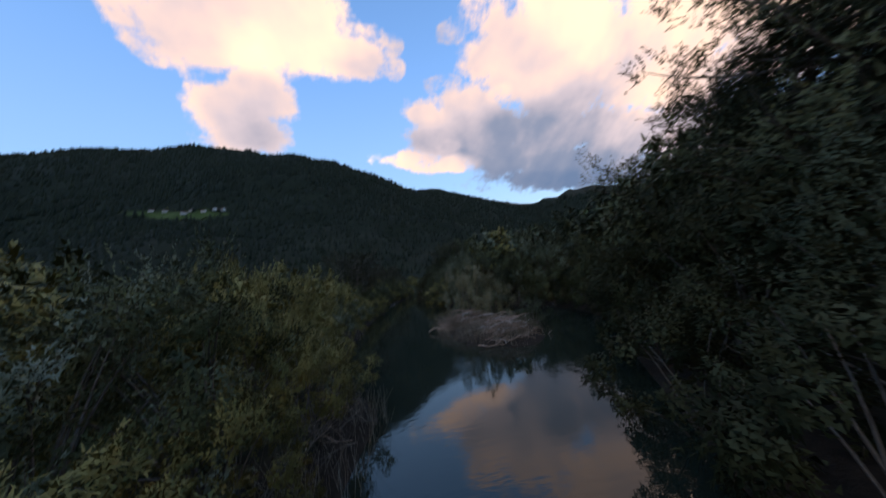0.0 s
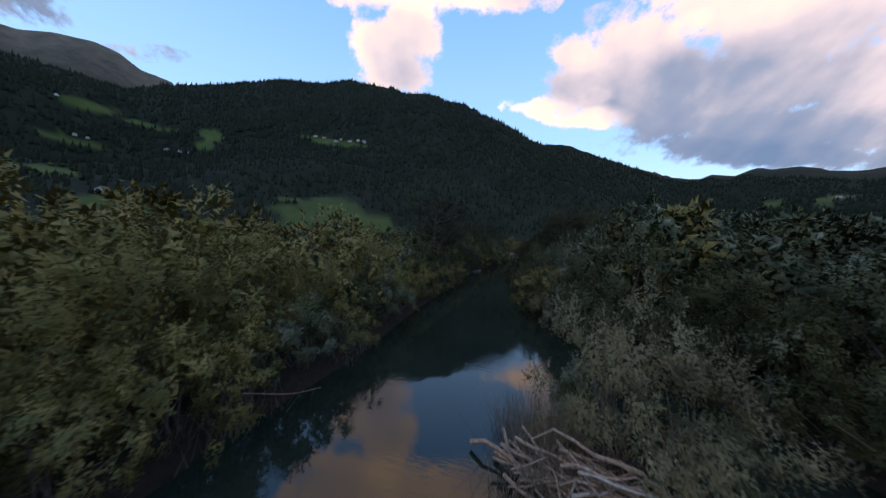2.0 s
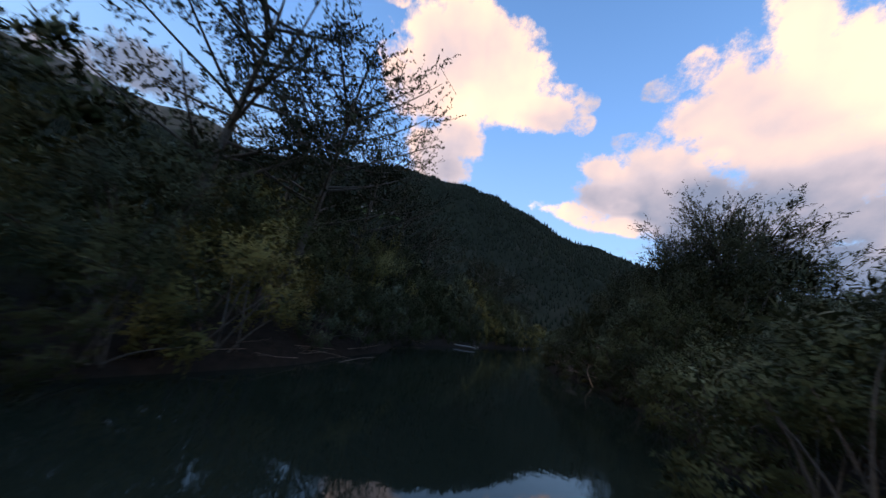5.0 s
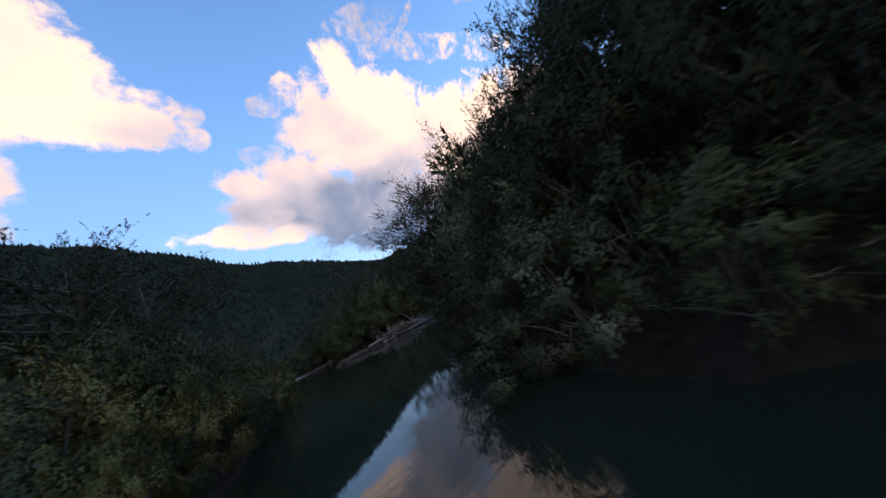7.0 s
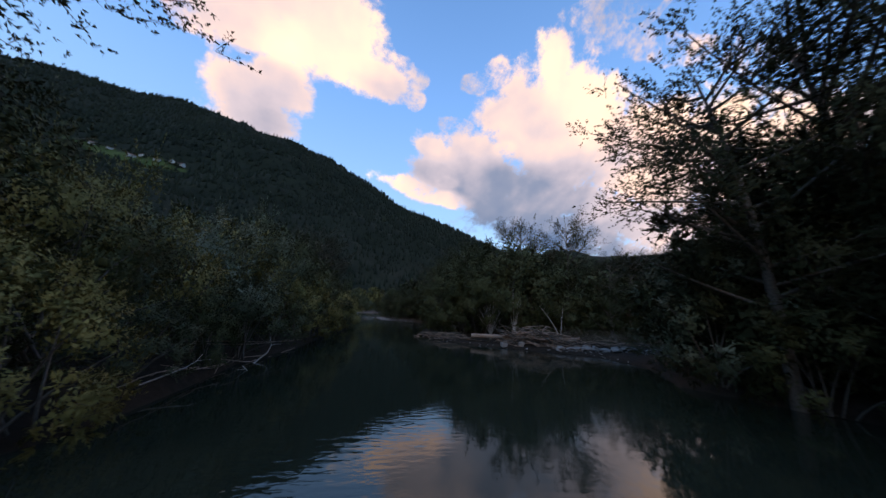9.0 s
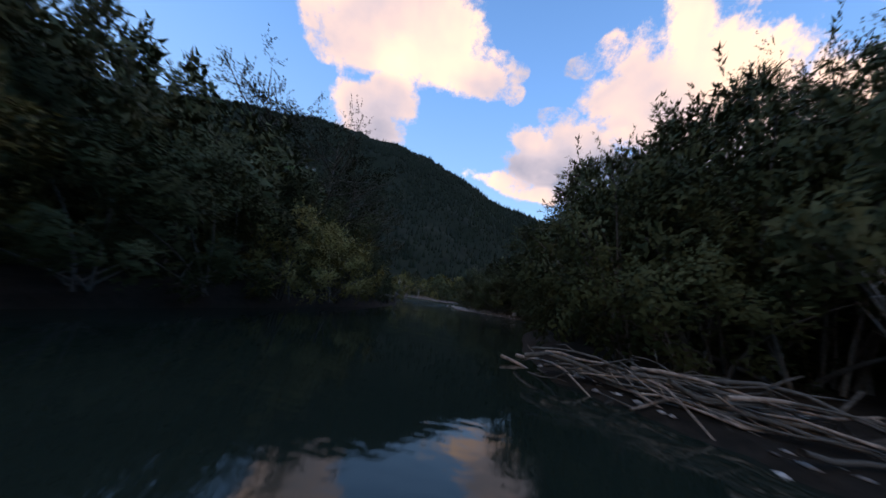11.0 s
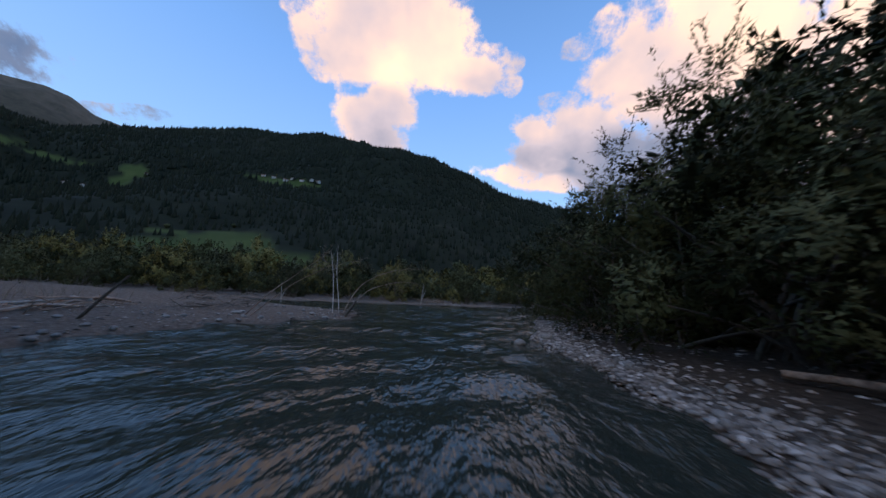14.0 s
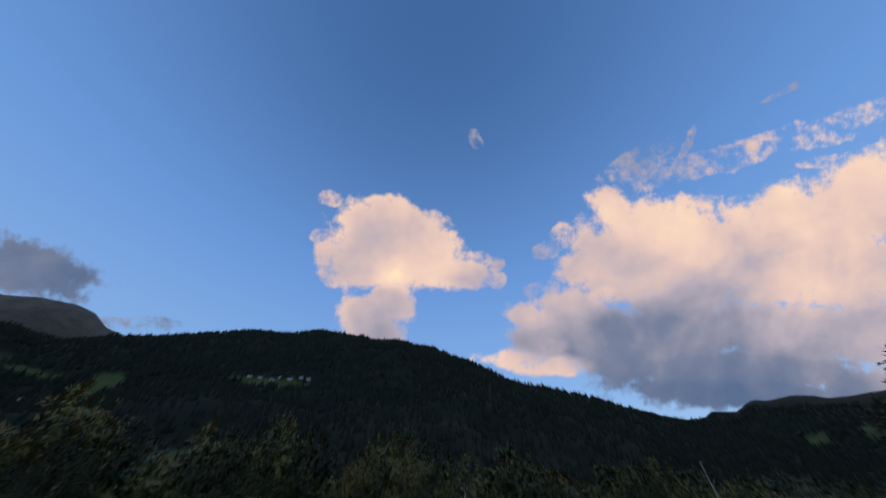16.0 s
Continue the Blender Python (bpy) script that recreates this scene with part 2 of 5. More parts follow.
# river water: deep green, mirror-like, with ripples
MAT_WATER, kk, b = material("river_water")
p = place(kk)
b.inputs["Roughness"].default_value = 0.03
b.inputs["IOR"].default_value = 1.45
sep = kk.n.new("ShaderNodeSeparateXYZ")
kk.put(sep.inputs[0], p)
deep = kk.ramp(kk.noise(p, 0.15, 3.0), [(0.35, (0.008, 0.014, 0.010)), (0.65, (0.016, 0.024, 0.017))])
kk.put(b.inputs["Base Color"], kk.mix(kk.step(sep.outputs[1], 112.0, 130.0), deep, (0.030, 0.037, 0.029, 1)))
lively = kk.math("MAXIMUM", kk.step(sep.outputs[1], 120.0, 140.0), kk.math("MULTIPLY", kk.step(kk.math("ABSOLUTE", kk.math("SUBTRACT", sep.outputs[1], 55.0)), 7.0, 12.0), kk.math("MULTIPLY", kk.step(kk.noise(p, 0.11, 2.0), 0.55, 0.67), 0.3)))
stretch = kk.n.new("ShaderNodeMapping")
kk.put(stretch.inputs[0], p)
stretch.inputs[3].default_value = (1.0, 0.55, 1.0)
rip = kk.math("MULTIPLY_ADD", kk.noise(stretch.outputs[0], 2.2, 3.0, 0.5, 0.6), 1.0, kk.math("MULTIPLY", kk.noise(stretch.outputs[0], 6.5, 3.0, 0.6), 0.45))
cross = kk.n.new("ShaderNodeMapping")
kk.put(cross.inputs[0], p)
cross.inputs[3].default_value = (0.6, 1.7, 1.0)
breeze = kk.math("MULTIPLY", kk.noise(cross.outputs[0], 4.5, 2.0, 0.5, 0.4), kk.math("MULTIPLY", kk.step(kk.noise(p, 0.23, 2.0), 0.38, 0.62), 0.035))
kk.put(b.inputs["Normal"], bump(kk, kk.math("ADD", breeze, kk.math("MULTIPLY", kk.math("SUBTRACT", rip, 0.72), kk.math("MULTIPLY_ADD", lively, 0.9, 0.015))), 0.6, 0.16))

# mountain side: forest floor, meadows, bare tops
MAT_SLOPE, kk, b = material("mountain_side")
geo = kk.n.new("ShaderNodeNewGeometry")
p = geo.outputs["Position"]
vc = kk.n.new("ShaderNodeVertexColor")
vc.layer_name = "cover"
sepc = kk.n.new("ShaderNodeSeparateColor")
kk.put(sepc.inputs[0], vc.outputs[0])
forest = kk.ramp(kk.noise(p, 0.02, 6.0, 0.7), [(0.3, (0.010, 0.014, 0.009)), (0.7, (0.022, 0.027, 0.015))])
meadow = kk.ramp(kk.noise(p, 0.012, 4.0), [(0.3, (0.042, 0.068, 0.017)), (0.7, (0.082, 0.106, 0.034))])
rock = kk.ramp(kk.noise(p, 0.01, 6.0, 0.7), [(0.3, (0.07, 0.065, 0.05)), (0.7, (0.16, 0.13, 0.10))])
col = kk.mix(sepc.outputs[0], forest, meadow)
col = kk.mix(sepc.outputs[1], col, rock)
kk.put(b.inputs["Base Color"], col)
b.inputs["Roughness"].default_value = 0.95
b.inputs["Specular IOR Level"].default_value = 0.1

MAT_CONIFER, kk, b = material("conifer_needles")
geo = kk.n.new("ShaderNodeNewGeometry")
stand = kk.math("MULTIPLY_ADD", kk.noise(geo.outputs["Position"], 0.008, 3.0, 0.6), 1.6, -0.55)
kk.put(b.inputs["Base Color"], kk.ramp(kk.math("MULTIPLY_ADD", geo.outputs["Random Per Island"], 0.5, kk.math("MULTIPLY", stand, 0.6)), [(0.0, (0.008, 0.013, 0.008)), (0.7, (0.018, 0.024, 0.013)), (1.0, (0.048, 0.052, 0.026))]))
b.inputs["Roughness"].default_value = 0.9
b.inputs["Specular IOR Level"].default_value = 0.1


def stone_material(name, dark, light):
    m, kk, b = material(name)
    p = kk.n.new("ShaderNodeTexCoord").outputs["Object"]
    info = kk.n.new("ShaderNodeObjectInfo")
    col = kk.ramp(kk.noise(p, 6.0, 5.0, 0.65), [(0.25, dark), (0.75, light)])
    kk.put(b.inputs["Base Color"], kk.mix(kk.math("MULTIPLY", info.outputs["Random"], 0.4), col, (*dark, 1)))
    b.inputs["Roughness"].default_value = 0.8
    kk.put(b.inputs["Normal"], bump(kk, kk.noise(p, 18.0, 4.0), 0.4, 0.03))
    return m


MAT_STONE = stone_material("river_stone", (0.14, 0.125, 0.11), (0.42, 0.385, 0.345))
MAT_PLASTER = stone_material("white_plaster", (0.35, 0.33, 0.30), (0.62, 0.60, 0.56))
MAT_ROOF = stone_material("roof_tiles", (0.12, 0.06, 0.04), (0.22, 0.11, 0.08))


# ---------------------------------------------------------------- mesh helpers
def np_mesh(name, verts, faces, mat, smooth=False, soft_normals=None):
    """A mesh from arrays: verts n x 3, faces m x 3 or m x 4."""
    verts, faces = np.asarray(verts, np.float32), np.asarray(faces, np.int32)
    me = bpy.data.meshes.new(name)
    me.vertices.add(len(verts))
    me.vertices.foreach_set("co", verts.ravel())
    me.loops.add(faces.size)
    me.loops.foreach_set("vertex_index", faces.ravel())
    me.polygons.add(len(faces))
    me.polygons.foreach_set("loop_start", np.arange(len(faces), dtype=np.int32) * faces.shape[1])
    me.update(calc_edges=True)
    if smooth:
        me.polygons.foreach_set("use_smooth", np.ones(len(faces), bool))
    me.materials.append(mat)
    if soft_normals is not None:
        layer_ = me.attributes.new("custom_normal", "FLOAT_VECTOR", "POINT")
        layer_.data.foreach_set("vector", np.asarray(soft_normals, np.float32).ravel())
    return me


def tube(path, r0, r1, sides=5):
    """Vertices and quads of a tapered, bent stick through the points of path."""
    path = np.asarray(path, float)
    n = len(path)
    d = np.gradient(path, axis=0)
    d /= np.linalg.norm(d, axis=1)[:, None] + 1e-9
    ref = np.array([0.31, 0.17, 0.93]) if abs(d[0, 2]) < 0.8 else np.array([0.9, 0.3, 0.1])
    s = np.cross(d, ref)
    s /= np.linalg.norm(s, axis=1)[:, None] + 1e-9
    w = np.cross(d, s)
    rad = np.linspace(r0, r1, n)
    ang = np.arange(sides) * 2 * np.pi / sides
    v = path[:, None] + rad[:, None, None] * (np.cos(ang)[None, :, None] * s[:, None] + np.sin(ang)[None, :, None] * w[:, None])
    i, j = np.meshgrid(np.arange(n - 1), np.arange(sides), indexing="ij")
    j2 = (j + 1) % sides
    f = np.stack([i * sides + j, i * sides + j2, (i + 1) * sides + j2, (i + 1) * sides + j], -1).reshape(-1, 4)
    return v.reshape(-1, 3), f


def gather(bits):
    vs, fs, o = [], [], 0
    for v, f in bits:
        vs.append(v)
        fs.append(f + o)
        o += len(v)
    return np.concatenate(vs), np.concatenate(fs)


def part(name, me, parent, label=""):
    ob = new(name, me)
    ob.parent = parent
    return tagged(ob, label)


# ---------------------------------------------------------------- plan of the river
LEFT = np.array([(-80, -4), (0, -2.6), (5, -2.2), (9, -1.9), (11, -2.6), (13, -4.4), (15, -5.8), (20, -6.2), (25, -6), (35, -6.8), (45, -7.2), (52, -6.8),
                 (57, -7.4), (61, -8.8), (65, -8.2), (68, -7.5), (71, -7.0), (74, -7.3), (80, -7), (90, -6), (93, -5.2), (98, -5.5), (103, -4.8), (108, -4.8),
                 (113, -4.5), (120, -4.3), (125.6, -4.6), (131, -6.1), (133, -7.6), (136, -9), (139, -11.3), (146, -11.5), (150, -9.8),
                 (153, -10.6), (155, -15), (157, -32), (159, -90), (300, -90)], float)
RIGHT = np.array([(-80, 4), (0, 3.8), (4, 4.0), (7, 5.5), (10, 7), (13, 9), (16, 10.2), (20, 10.8), (24, 10), (29, 8), (33, 4.4), (39, 2.8), (48, 1.4), (52, 1.6),
                  (58, 2), (64, 1.2), (67, -0.3), (70, -1.6), (74, -1), (78, 1.5), (83, 7), (87, 11.5), (91, 12.6), (94, 10.9), (96, 9.9), (98, 11.4), (100, 12.6), (103, 12),
                  (105, 8), (107, 4.6), (110, 2.4), (113, 2.4), (118, 3.2), (125, 5.2), (130, 7.5), (136.8, 8.3), (137.1, 2), (137.6, 0.1),
                  (139.2, -1.4), (144.3, -1.8), (148, -2.6), (151, -2), (157, -1.4), (163, -0.4), (167, 1.2), (172, 5), (180, 12), (190, 22), (200, 45), (300, 120)], float)
FAR = np.array([(-120, 140), (-60, 150), (-35, 157), (-25, 162), (-16, 172), (-8, 180), (0, 187), (12, 193), (25, 200), (60, 225)], float)


def shore(x, y):
    """About how far inland a place lies; below 0 in the river."""
    dl, dr = np.interp(y, LEFT[:, 0], LEFT[:, 1]) - x, x - np.interp(y, RIGHT[:, 0], RIGHT[:, 1])
    df = y - np.interp(x, FAR[:, 0], FAR[:, 1])
    isle = (1 + 0.07 * np.sin(2.3 * x + 1.1 * y) + 0.06 * np.sin(3.9 * y - 2.1 * x) - np.sqrt(((x - 3.9 + 0.12 * (y - 18)) / 2.5) ** 2 + ((y - 18.6) / 5.2) ** 2)) * 1.1
    return np.maximum(np.maximum(dl, dr), np.maximum(df, isle))


def lump(x, y, s):
    return (np.sin(x * s + 1.3 * np.sin(y * s * 0.7)) + np.sin(y * s * 1.1 + 1.7 * np.sin(x * s * 0.6 + 2))) * 0.5


def ground_z(x, y):
    d = shore(x, y)
    flat = np.maximum(np.clip((y - 118) / 16, 0, 1), 0.75 * np.clip((x - 1) / 2, 0, 1) * np.clip(np.minimum(y - 99, 114 - y) / 3, 0, 1))
    rise = np.clip(d / (1.2 + 5 * flat), 0, 1)
    land = 0.06 + (0.42 - 0.20 * flat) * rise ** 0.8 + (0.55 - 0.40 * flat) * np.clip((d - 2 - 3 * flat) / 8, 0, 1) + 0.10 * lump(x, y, 0.8) * rise + 0.04 * lump(x, y, 3.1) * rise
    bed = -0.15 - 0.7 * np.clip(-d / 2.0, 0, 1)
    s = np.clip((d + 0.25) / 0.4, 0, 1)
    return bed * (1 - s) + land * s


def grid_mesh(name, xs, ys, zfun, mat, smooth=True):
    gx, gy = np.meshgrid(xs, ys)
    v = np.stack([gx, gy, zfun(gx, gy)], -1).reshape(-1, 3)
    nx, ny = len(xs), len(ys)
    i, j = np.meshgrid(np.arange(ny - 1), np.arange(nx - 1), indexing="ij")
    f = np.stack([i * nx + j, i * nx + j + 1, (i + 1) * nx + j + 1, (i + 1) * nx + j], -1).reshape(-1, 4)
    return np_mesh(name, v, f, mat, smooth)


xs = np.concatenate([np.arange(-130, -24, 4.0), np.arange(-24, 22, 0.5), np.arange(22, 131, 4.0)])
ys = np.concatenate([np.arange(-60, -6, 3.0), np.arange(-6, 200, 0.5), np.arange(200, 291, 3.0)])
tagged(new("ground", grid_mesh("ground", xs, ys, ground_z, MAT_GROUND)), "silty gravel river banks with thin grass", "ground", kind="structure")


def water_z(x, y):
    calm = np.clip((y - 122) / 15, 0, 1)
    w = 0.030 * np.sin(2.1 * y + 0.9 * x + 1.5 * np.sin(0.6 * x + 0.4 * y)) + 0.022 * np.sin(3.7 * y - 1.9 * x + 2.0 * np.sin(0.8 * x - 0.3 * y)) + 0.016 * np.sin(5.6 * x + 2.2 * y + np.sin(1.7 * y))
    return w * calm


wx_ = np.concatenate([np.arange(-100, -16, 2.0), np.arange(-16, 10, 0.24), np.arange(10, 101, 2.0)])
wy_ = np.concatenate([np.arange(-60, 110, 2.0), np.arange(110, 168, 0.24), np.arange(168, 241, 2.0)])
tagged(new("water", grid_mesh("water", wx_, wy_, water_z, MAT_WATER)), "dark green river water mirroring the sky", "water", kind="structure")

# ---------------------------------------------------------------- mountains round the valley
# bearing to the right of +y, height of the skyline in degrees, distance of the ridge
SKYLINE = np.array([(-180, 14, 2200), (-130, 16, 2200), (-95, 17, 2300), (-80, 17.0, 2300), (-66, 17.5, 2200), (-62.5, 19.2, 2100), (-57, 21.3, 2100), (-51, 23.7, 2100), (-47, 25.1, 2100), (-41, 26.2, 2100),
                    (-36, 27.8, 2100), (-29, 27.8, 2000), (-20.5, 27.8, 1900), (-14.6, 26.8, 1800), (-7, 24.3, 1700), (0.6, 20.6, 1600), (4, 19.4, 1600), (9, 18.0, 1700),
                    (14, 16.2, 1900), (17.5, 14.7, 2200), (21, 13.4, 2500), (24.6, 12.0, 2800), (26, 11.9, 2800), (27.5, 12.5, 2700), (30, 12.0, 2700), (31.8, 12.8, 2700), (36, 12.5, 2600), (40, 11.4, 2500), (44, 11.2, 2500), (60, 12, 2400), (90, 15, 2300), (130, 15, 2200), (180, 14, 2200)], float)
CX, CY = -4.0, 80.0
az = np.radians(np.arange(-180, 180.01, 0.5))
rr = np.concatenate([np.linspace(100, 420, 10), np.linspace(440, 1500, 60), np.linspace(1530, 4200, 24)])
A, Rr = np.meshgrid(az, rr)
deg_ = np.degrees(A)
el = np.interp(deg_, SKYLINE[:, 0], SKYLINE[:, 1])
rd = np.interp(deg_, SKYLINE[:, 0], SKYLINE[:, 2])
X, Y = CX + Rr * np.sin(A), CY + Rr * np.cos(A)


def rough(x, y, s, seed):
    return np.array([noise.fractal((a * s, b * s, seed), 0.9, 2.1, 5) for a, b in zip(x.ravel(), y.ravel())]).reshape(x.shape)


foot = 330 + 60 * np.sin(3 * A) + 120 * np.clip((deg_ - 5) / 30, 0, 1)
t_ = np.clip((Rr - foot) / (rd - foot), 0, 1)
top = rd * np.tan(np.radians(el))
prof = 0.55 * t_ + 0.45 * t_ ** 1.7
bumps = rough(X, Y, 1 / 420.0, 3.1)
spur = rough(X, Y, 1 / 900.0, 8.7)
H = top * prof + (60 * bumps + 90 * spur) * np.sin(np.pi * np.clip(t_, 0, 1)) * np.clip(top / 600, 0.3, 1) + 3 * bumps * (t_ >= 0.999)
# keep every slope below the line of sight to its ridge
H = np.minimum(H, np.tan(np.radians(el)) * Rr * 0.985 + 4 * (t_ >= 0.97) * bumps)
back = np.clip((Rr - rd) / 900, 0, 1)
H = np.where(Rr > rd, top * (1 - 0.75 * back) + 3 * bumps, H)
H = H * np.clip((Rr - 160) / 200, 0, 1) + 0.35 * (1 - np.clip((Rr - 130) / 60, 0, 1)) - 0.4
# farther, barer mountains behind: summit over the left shoulder
nr, na = A.shape
i, j = np.meshgrid(np.arange(nr - 1), np.arange(na - 1), indexing="ij")
quads = np.stack([i * na + j, i * na + j + 1, (i + 1) * na + j + 1, (i + 1) * na + j], -1).reshape(-1, 4)[:, ::-1]
me = np_mesh("mountain", np.stack([X, Y, H], -1).reshape(-1, 3), quads, MAT_SLOPE, True)
# meadows: bearing, height in the slope, half width and half height, in degrees
MEADOWS = [(-47.5, 3.9, 6.5, 1.0), (-34.5, 3.6, 4.2, 0.9), (-69.5, 14, 2.8, 0.6), (-71, 9.5, 3.0, 0.55), (-58, 14.1, 1.6, 0.9), (-58.8, 12.3, 1, 0.8), (-40.7, 17.2, 5.5, 0.6), (-36, 17.7, 2.4, 0.5), (-45, 4.6, 3.4, 0.4),
           (-50, 6.2, 2.5, 0.4), (-42, 6.2, 3.2, 0.35), (-73, 2.4, 4, 0.9), (-63.9, 13.3, 3, 0.3), (33.6, 7.9, 1.6, 0.25), (39.4, 8.1, 1.6, 0.25), (-76, 5.5, 3, 0.6), (-85, 8, 5, 1.2)]
E_ = np.degrees(np.arctan2(H - 4.5, Rr))
cover = np.zeros((nr, na))
wob = 0.5 * rough(X, Y, 1 / 60.0, 1.7)
for mb, mh, mw, md in MEADOWS:
    q = ((deg_ - mb) / mw) ** 2 + ((E_ - mh) / md) ** 2
    cover = np.maximum(cover, np.clip((1.1 + wob - q) * 2.5, 0, 1) * (Rr < rd * 0.9))
cover = np.maximum(cover, np.clip((330 - Rr) / 40, 0, 1) * 0.6)
cover = np.maximum(cover, np.clip((290 + 180 * np.exp(-((deg_ + 42) / 10) ** 2) + 130 * wob - Rr) / 30, 0, 1) * 0.8)
bare = np.zeros((nr, na))
layer = me.color_attributes.new("cover", "FLOAT_COLOR", "POINT")
layer.data.foreach_set("color", np.stack([cover, bare, 0 * cover, 1 + 0 * cover], -1).astype(np.float32).ravel())
tagged(new("mountain", me), "steep forested mountain sides with green meadows", "mountain", kind="structure")

# bare summit behind the shoulder, and a hazy ridge at the valley's end
def far_ridge(name, label, a0, a1, dist, line, rocky):
    aa = np.radians(np.linspace(a0, a1, 160))
    lv = np.linspace(0, 1, 30)
    Aq, L = np.meshgrid(aa, lv)
    e = np.interp(np.degrees(Aq), line[:, 0], line[:, 1])
    r = dist - 900 * (1 - L)
    xq, yq = CX + r * np.sin(Aq), CY + r * np.cos(Aq)
    z = dist * np.tan(np.radians(e)) * (0.45 + 0.55 * L) + 40 * rough(xq, yq, 1 / 300.0, 5.5) * (L < 0.97)
    i, j = np.meshgrid(np.arange(29), np.arange(159), indexing="ij")
    f = np.stack([i * 160 + j, i * 160 + j + 1, (i + 1) * 160 + j + 1, (i + 1) * 160 + j], -1).reshape(-1, 4)[:, ::-1]
    mm = np_mesh(name, np.stack([xq, yq, z], -1).reshape(-1, 3), f, MAT_SLOPE, True)
    lay = mm.color_attributes.new("cover", "FLOAT_COLOR", "POINT")
    lay.data.foreach_set("color", np.stack([0 * L, np.clip(rocky + 0 * L + (L - 0.5) * 1.2 * (rocky > 0), 0, 1), 0 * L, 1 + 0 * L], -1).astype(np.float32).ravel())
    return tagged(new(name, mm), label, "mountain", kind="structure")


far_ridge("far_summit", "bare brown summit above the tree line", -110, -58, 3400,
          np.array([(-110, 14), (-95, 17), (-82, 18.8), (-73.3, 19.5), (-71, 20.5), (-68, 21.1), (-66, 20.9), (-64, 19.8), (-61, 19.5), (-59, 17.5), (-58, 16)], float), 0.5)
far_ridge("far_ridge", "distant wooded ridge closing the valley", -2, 75, 4300,
          np.array([(-2, 17), (3, 19), (6.5, 18.5), (12, 16.4), (19, 13.4), (25, 11.4), (30, 11.6), (35, 11.8), (41, 10.8), (50, 11), (75, 13)], float), 0.0)

# conifer forest on the slopes
rng = np.random.default_rng(5)
N = 52000
fa = np.radians(np.concatenate([rng.uniform(-100, 80, N * 9 // 10), rng.uniform(-180, 180, N // 10)]))
fr = rng.uniform(0, 1, N) ** 0.8 * 1850 + 340
ia = (np.degrees(fa) + 180) / 0.5
ir = np.interp(fr, rr, np.arange(nr))
i0, j0 = np.clip(ir.astype(int), 0, nr - 2), np.clip(ia.astype(int), 0, na - 2)
di, dj = ir - i0, ia - j0


def pick(g):
    return g[i0, j0] * (1 - di) * (1 - dj) + g[i0 + 1, j0] * di * (1 - dj) + g[i0, j0 + 1] * (1 - di) * dj + g[i0 + 1, j0 + 1] * di * dj


keep = (pick(cover) < rng.uniform(0.1, 0.62, N)) & (fr < pick(rd) + 20) & (pick(H) > 6) & (fr > 300 + 190 * np.exp(-((np.degrees(fa) + 42) / 10) ** 2) + rng.normal(size=N) * 25)
fx, fy, fz = (CX + fr * np.sin(fa))[keep], (CY + fr * np.cos(fa))[keep], pick(H)[keep]
hh = rng.gamma(6.0, 2.0, len(fx)).clip(4, 24) * np.clip(fr[keep] / 900, 0.7, 1.15)
ww = hh * rng.uniform(0.16, 0.30, len(fx))
S = 5
ang = np.arange(S) * 2 * np.pi / S
ring = np.stack([np.cos(ang), np.sin(ang)], -1)
base = np.stack([fx[:, None] + ww[:, None] * ring[:, 0] * rng.uniform(0.7, 1.2, (len(fx), S)), fy[:, None] + ww[:, None] * ring[:, 1], np.repeat((fz + 0.1 * hh)[:, None], S, 1) - 2], -1)
tip = np.stack([fx, fy, fz + hh], -1)[:, None]
cv = np.concatenate([base, tip], 1).reshape(-1, 3)
o = np.arange(len(fx))[:, None] * (S + 1)
cf = np.stack([o + np.arange(S), o + (np.arange(S) + 1) % S, o + S + np.zeros(S, int)], -1).reshape(-1, 3)
tagged(new("conifer_forest", np_mesh("conifer_forest", cv, cf, MAT_CONIFER)), "dark green conifer forest covering the slopes", "forest", kind="stuff")

# broadleaved crowns round the meadows and along the foot of the slopes
n_b = 9000
fa = np.radians(rng.uniform(-100, 75, n_b))
fr = 470 + rng.gamma(1.6, 170, n_b)
ia, ir = (np.degrees(fa) + 180) / 0.5, np.interp(fr, rr, np.arange(nr))
i0, j0 = np.clip(ir.astype(int), 0, nr - 2), np.clip(ia.astype(int), 0, na - 2)
di, dj = ir - i0, ia - j0
edge_of = np.abs(pick(cover) - 0.4) < 0.38
keep = edge_of & (pick(cover) < 0.6) & (fr < pick(rd))
bx, by, bz = (CX + fr * np.sin(fa))[keep], (CY + fr * np.cos(fa))[keep], pick(H)[keep]
oct_v = np.array([(1, 0, 0), (0, 1, 0), (-1, 0, 0), (0, -1, 0), (0, 0, 1.1), (0, 0, -0.8), (0.6, 0.6, 0.55), (-0.6, 0.6, 0.5), (-0.6, -0.6, 0.55), (0.6, -0.6, 0.5)], float)
oct_f = np.array([(0, 6, 4), (6, 1, 4), (1, 7, 4), (7, 2, 4), (2, 8, 4), (8, 3, 4), (3, 9, 4), (9, 0, 4), (0, 1, 6), (1, 2, 7), (2, 3, 8), (3, 0, 9), (1, 0, 5), (2, 1, 5), (3, 2, 5), (0, 3, 5)])
rad = rng.uniform(1.6, 3.8, len(bx))
bv = oct_v[None] * rng.uniform(0.7, 1.25, (len(bx), 10, 3)) * rad[:, None, None] + np.stack([bx, by, bz + rad * 0.8], -1)[:, None]
MAT_BROAD, kk, b = material("broadleaf_crowns")
geo = kk.n.new("ShaderNodeNewGeometry")
